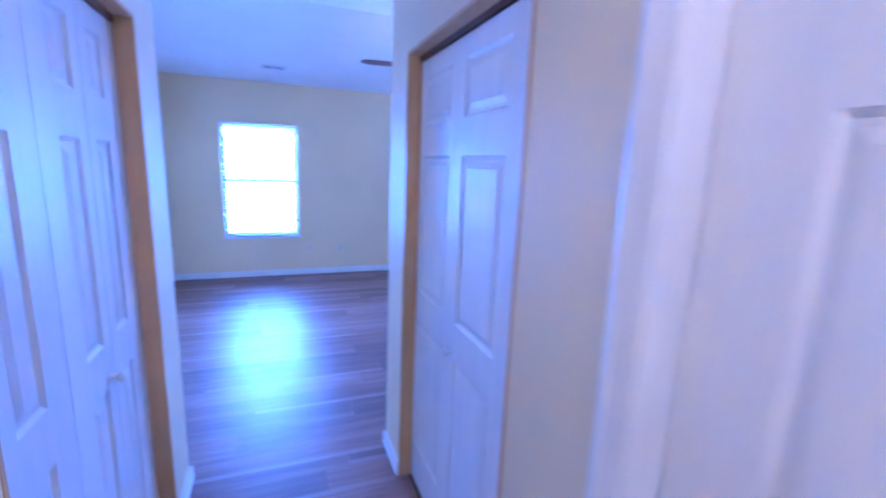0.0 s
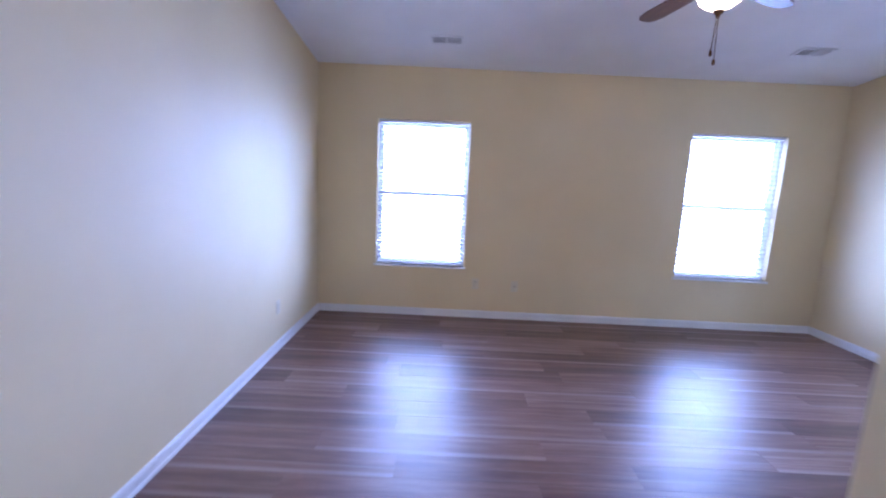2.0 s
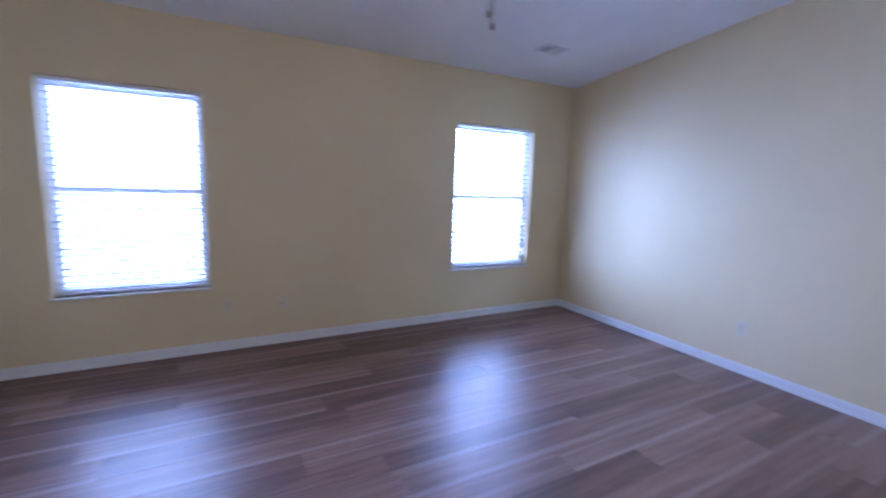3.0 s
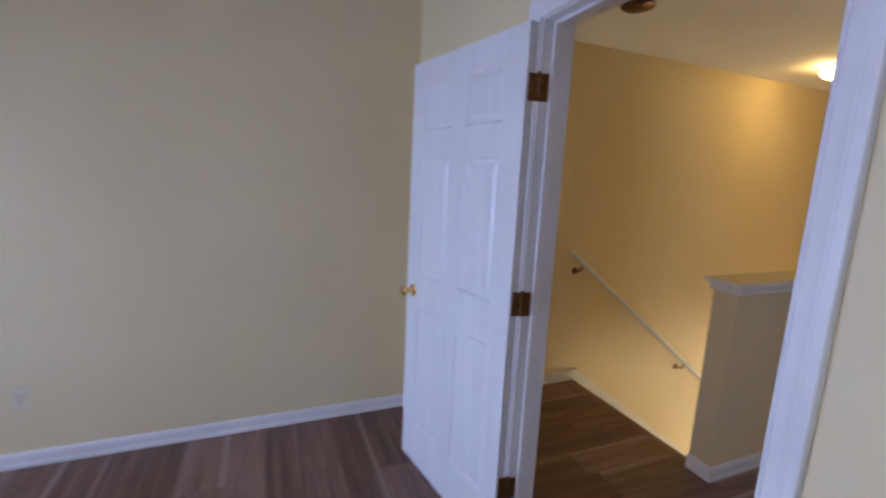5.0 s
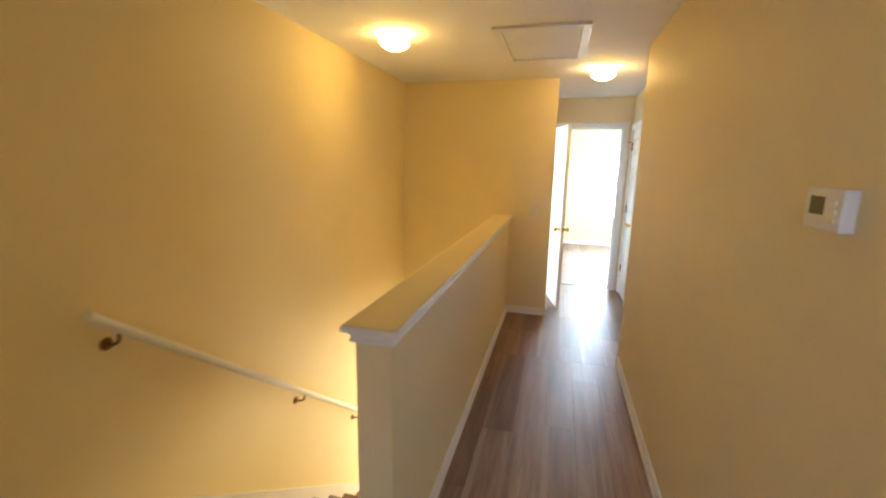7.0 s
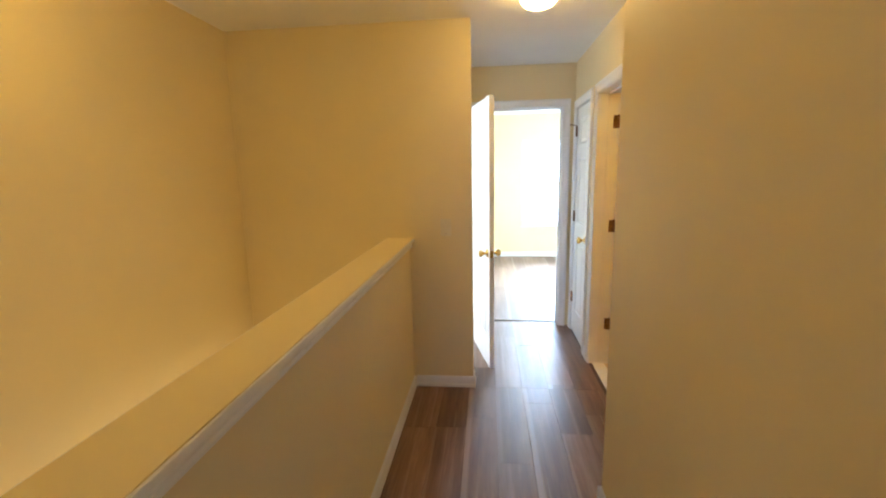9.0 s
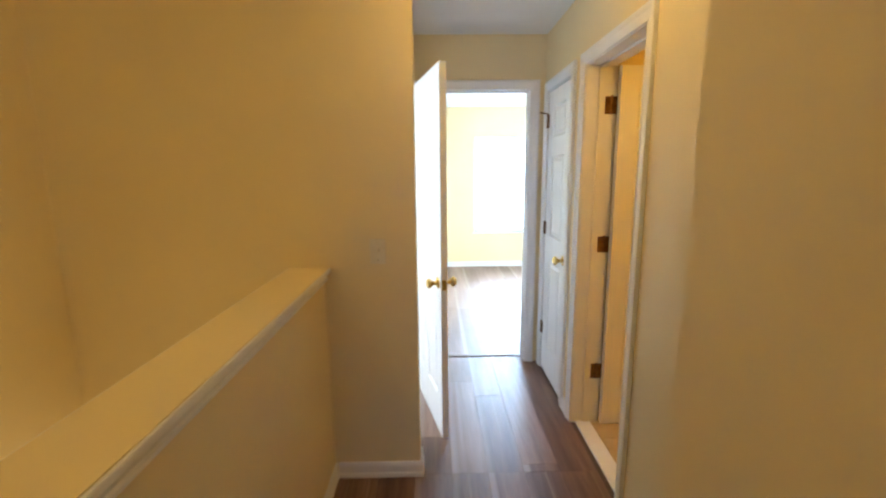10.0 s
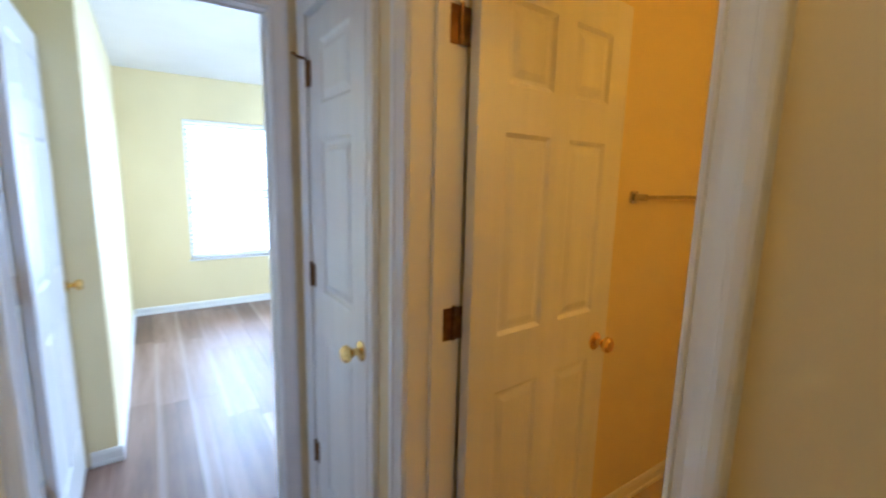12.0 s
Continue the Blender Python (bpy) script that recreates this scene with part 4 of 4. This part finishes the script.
box(bm, -0.068, 0.068, 0.0, 0.028, -0.044, 0.044, bevel=0.006)
part("housing", bm, PLASTIC, th)
bm = bmesh.new()
box(bm, -0.006, 0.045, 0.0275, 0.0295, -0.012, 0.026)
part("display", bm, SCREEN, th, "grey liquid crystal display")
for k in range(3):
    bm = bmesh.new()
    box(bm, -0.050, -0.030, 0.027, 0.031, -0.026 + 0.018 * k, -0.016 + 0.018 * k, bevel=0.002)
    part("button", bm, PLASTIC, th)

# ---------------------------------------------------------------- stairs and handrail
RISE, RUN = 0.185, 0.25
stairs = base("staircase", pose(0, 0, 0), "brown stairs leading down beside the half wall", "stairs", "structure")
bm = bmesh.new()
box(bm, HALF_E, HALL_E, -RUN - 0.002, 0.025, -0.03, 0.0, bevel=0.006)
tread = mesh_of("tread", bm, PLANK)
bm = bmesh.new()
box(bm, HALF_E, HALL_E, -0.012, 0.0, -RISE, -0.03)
riser = mesh_of("riser", bm, TRIM)
piece("riser", riser, stairs, pose(0, STAIR_Y - 0.002, 0.0))
for k in range(1, 13):
    piece("tread", tread, stairs, pose(0, STAIR_Y - RUN * (k - 1) - 0.012, -RISE * k))
    piece("riser", riser, stairs, pose(0, STAIR_Y - RUN * k - 0.004, -RISE * k))
bm = bmesh.new()
box(bm, HALF_E, HALL_E, STAIR_Y - 0.004, STAIR_Y + 0.05, -0.028, 0.002, bevel=0.006)
part("nosing", bm, PLANK, stairs, "brown rounded top nosing")
for x0, x1 in ((HALL_E - 0.014, HALL_E - 0.001),):
    bm = bmesh.new()
    a = [(STAIR_Y + 0.05, 0.0), (STAIR_Y + 0.05, 0.085), (STAIR_Y - 0.02, 0.085), (END_Y + 0.01, 0.085 - (STAIR_Y - 0.02 - END_Y - 0.01) * RISE / RUN), (END_Y + 0.01, -0.30 - (STAIR_Y - END_Y) * RISE / RUN), (STAIR_Y, -0.2)]
    v0, v1 = [bm.verts.new((x0, y, z)) for y, z in a], [bm.verts.new((x1, y, z)) for y, z in a]
    bm.faces.new(v0)
    bm.faces.new(v1)
    for i in range(len(a)):
        j = (i + 1) % len(a)
        bm.faces.new([v0[i], v0[j], v1[j], v1[i]])
    part("skirt_board", bm, TRIM, stairs, "white sloping skirt board")
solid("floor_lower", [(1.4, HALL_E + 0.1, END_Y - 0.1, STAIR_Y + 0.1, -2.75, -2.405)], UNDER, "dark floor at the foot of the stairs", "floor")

rail = base("handrail", pose(0, 0, 0), "white painted wooden handrail on brass brackets", "handrail")
RS = 0.757
ry0, rz0 = -1.085, 1.025
pts = [(HALL_E - 0.075, ry0 - s, rz0 - RS * s) for s in (0.0, 0.5, 1.0, 1.5, 2.0, 2.5, 3.0, 3.4)]
bm = bmesh.new()
tube(bm, pts, 0.021, 14)
part("rail", bm, TRIM, rail, smooth=True)
for y in (-1.19, -2.395, -3.23, -4.2):
    z = rz0 - RS * (ry0 - y)
    bm = bmesh.new()
    lathe(bm, [(0, 0), (0.026, 0), (0.026, 0.004), (0.012, 0.008), (0, 0.009)], pose(HALL_E - 0.0005, y, z - 0.075, 0, -90, 0), 16)
    tube(bm, [(HALL_E - 0.005, y, z - 0.075), (HALL_E - 0.045, y, z - 0.072), (HALL_E - 0.07, y, z - 0.055), (HALL_E - 0.075, y, z - 0.02)], 0.0065, 8)
    part("bracket", bm, HINGE, rail, "brass wall bracket", smooth=True)

# ---------------------------------------------------------------- bathroom
tb = base("towel_bar", pose(1.25, -5.165, 1.42), "brushed nickel towel bar on the bathroom wall", "towel bar")
for x in (-0.26, 0.26):
    bm = bmesh.new()
    box(bm, x - 0.02, x + 0.02, 0.0, 0.012, -0.024, 0.024, bevel=0.004)
    box(bm, x - 0.011, x + 0.011, 0.012, 0.06, -0.013, 0.013, bevel=0.004)
    part("post", bm, CHROME, tb)
bm = bmesh.new()
tube(bm, [(-0.26, 0.05, 0), (0.26, 0.05, 0)], 0.008, 12)
part("bar", bm, CHROME, tb, smooth=True)
lamp = bpy.data.lights.new("bath_light", "POINT")
lamp.energy, lamp.color, lamp.shadow_soft_size = 20, (1.0, 0.53, 0.06), 0.12
new("bath_light", lamp).matrix_world = pose(1.3, -3.7, 2.0)

# ---------------------------------------------------------------- floor pieces, last
rng = random.Random(7)


def plank_mesh(l, w):
    bm = bmesh.new()
    c, g = 0.0007, 0.0001
    lo = [bm.verts.new(p) for p in ((g, g, -0.003), (l - g, g, -0.003), (l - g, w - g, -0.003), (g, w - g, -0.003))]
    mi = [bm.verts.new(p) for p in ((g, g, -0.0012), (l - g, g, -0.0012), (l - g, w - g, -0.0012), (g, w - g, -0.0012))]
    hi = [bm.verts.new(p) for p in ((c, c, 0), (l - c, c, 0), (l - c, w - c, 0), (c, w - c, 0))]
    for a, b in ((lo, mi), (mi, hi)):
        for k in range(4):
            bm.faces.new([a[k], a[(k + 1) % 4], b[(k + 1) % 4], b[k]])
    bm.faces.new(hi)
    return mesh_of("plank", bm, PLANK)


MESHES = {}


def lay(parent, x0, x1, y0, y1, along_x, w=0.184, length=1.22):
    """Planks in random-bond rows over a rectangle."""
    u0, u1, v0, v1 = (x0, x1, y0, y1) if along_x else (y0, y1, x0, x1)
    v = v0
    while v < v1 - 0.01:
        pw = min(w, v1 - v)
        u = u0 - rng.uniform(0.05, 0.95) * length
        while u < u1 - 0.004:
            a, b = max(u, u0), min(u + length, u1)
            if b - a > 0.01:
                key = (round(b - a, 3), round(pw, 3))
                if key not in MESHES:
                    MESHES[key] = plank_mesh(*key)
                m = pose(a, v, 0) if along_x else pose(v + pw, a, 0, 0, 0, 90)
                piece("plank", MESHES[key], parent, m)
            u += length
        v += pw


lay(FLOOR_BED, WEST, EAST, 0.03, NORTH, True)
lay(FLOOR_BED, PASS_W - 0.05, PASS_E + 0.05, PASS_S, 0.03, True)
lay(FLOOR_HALL, HALL_W, HALL_E, STAIR_Y + 0.05, 0.03, False)
lay(FLOOR_HALL, HALL_W, HALF_W, JOG, STAIR_Y + 0.05, False)
lay(FLOOR_HALL, ALC_W, HALF_W, END_Y, JOG, False)
lay(FLOOR_HALL, ALC_W, ALC_E, ALC_S - 0.10, END_Y, False)
lay(FLOOR_HALL, ALC_E, 6.2, -6.04, END_Y - 0.12, False)
lay(FLOOR_FAR, 0.6, 3.6, B2_S, ALC_S - 0.125, False)

bm = bmesh.new()
s, c = 0.298, 0.003
lo = [bm.verts.new(p) for p in ((0, 0, -0.003), (s, 0, -0.003), (s, s, -0.003), (0, s, -0.003))]
hi = [bm.verts.new(p) for p in ((c, c, 0), (s - c, c, 0), (s - c, s - c, 0), (c, s - c, 0))]
for k in range(4):
    bm.faces.new([lo[k], lo[(k + 1) % 4], hi[(k + 1) % 4], hi[k]])
bm.faces.new(hi)
tile = mesh_of("tile", bm, TILE)
for i in range(5):
    for j in range(6):
        piece("tile", tile, FLOOR_BATH, pose(0.97 + i * 0.303, -5.165 + j * 0.303 - 0.02, 0))
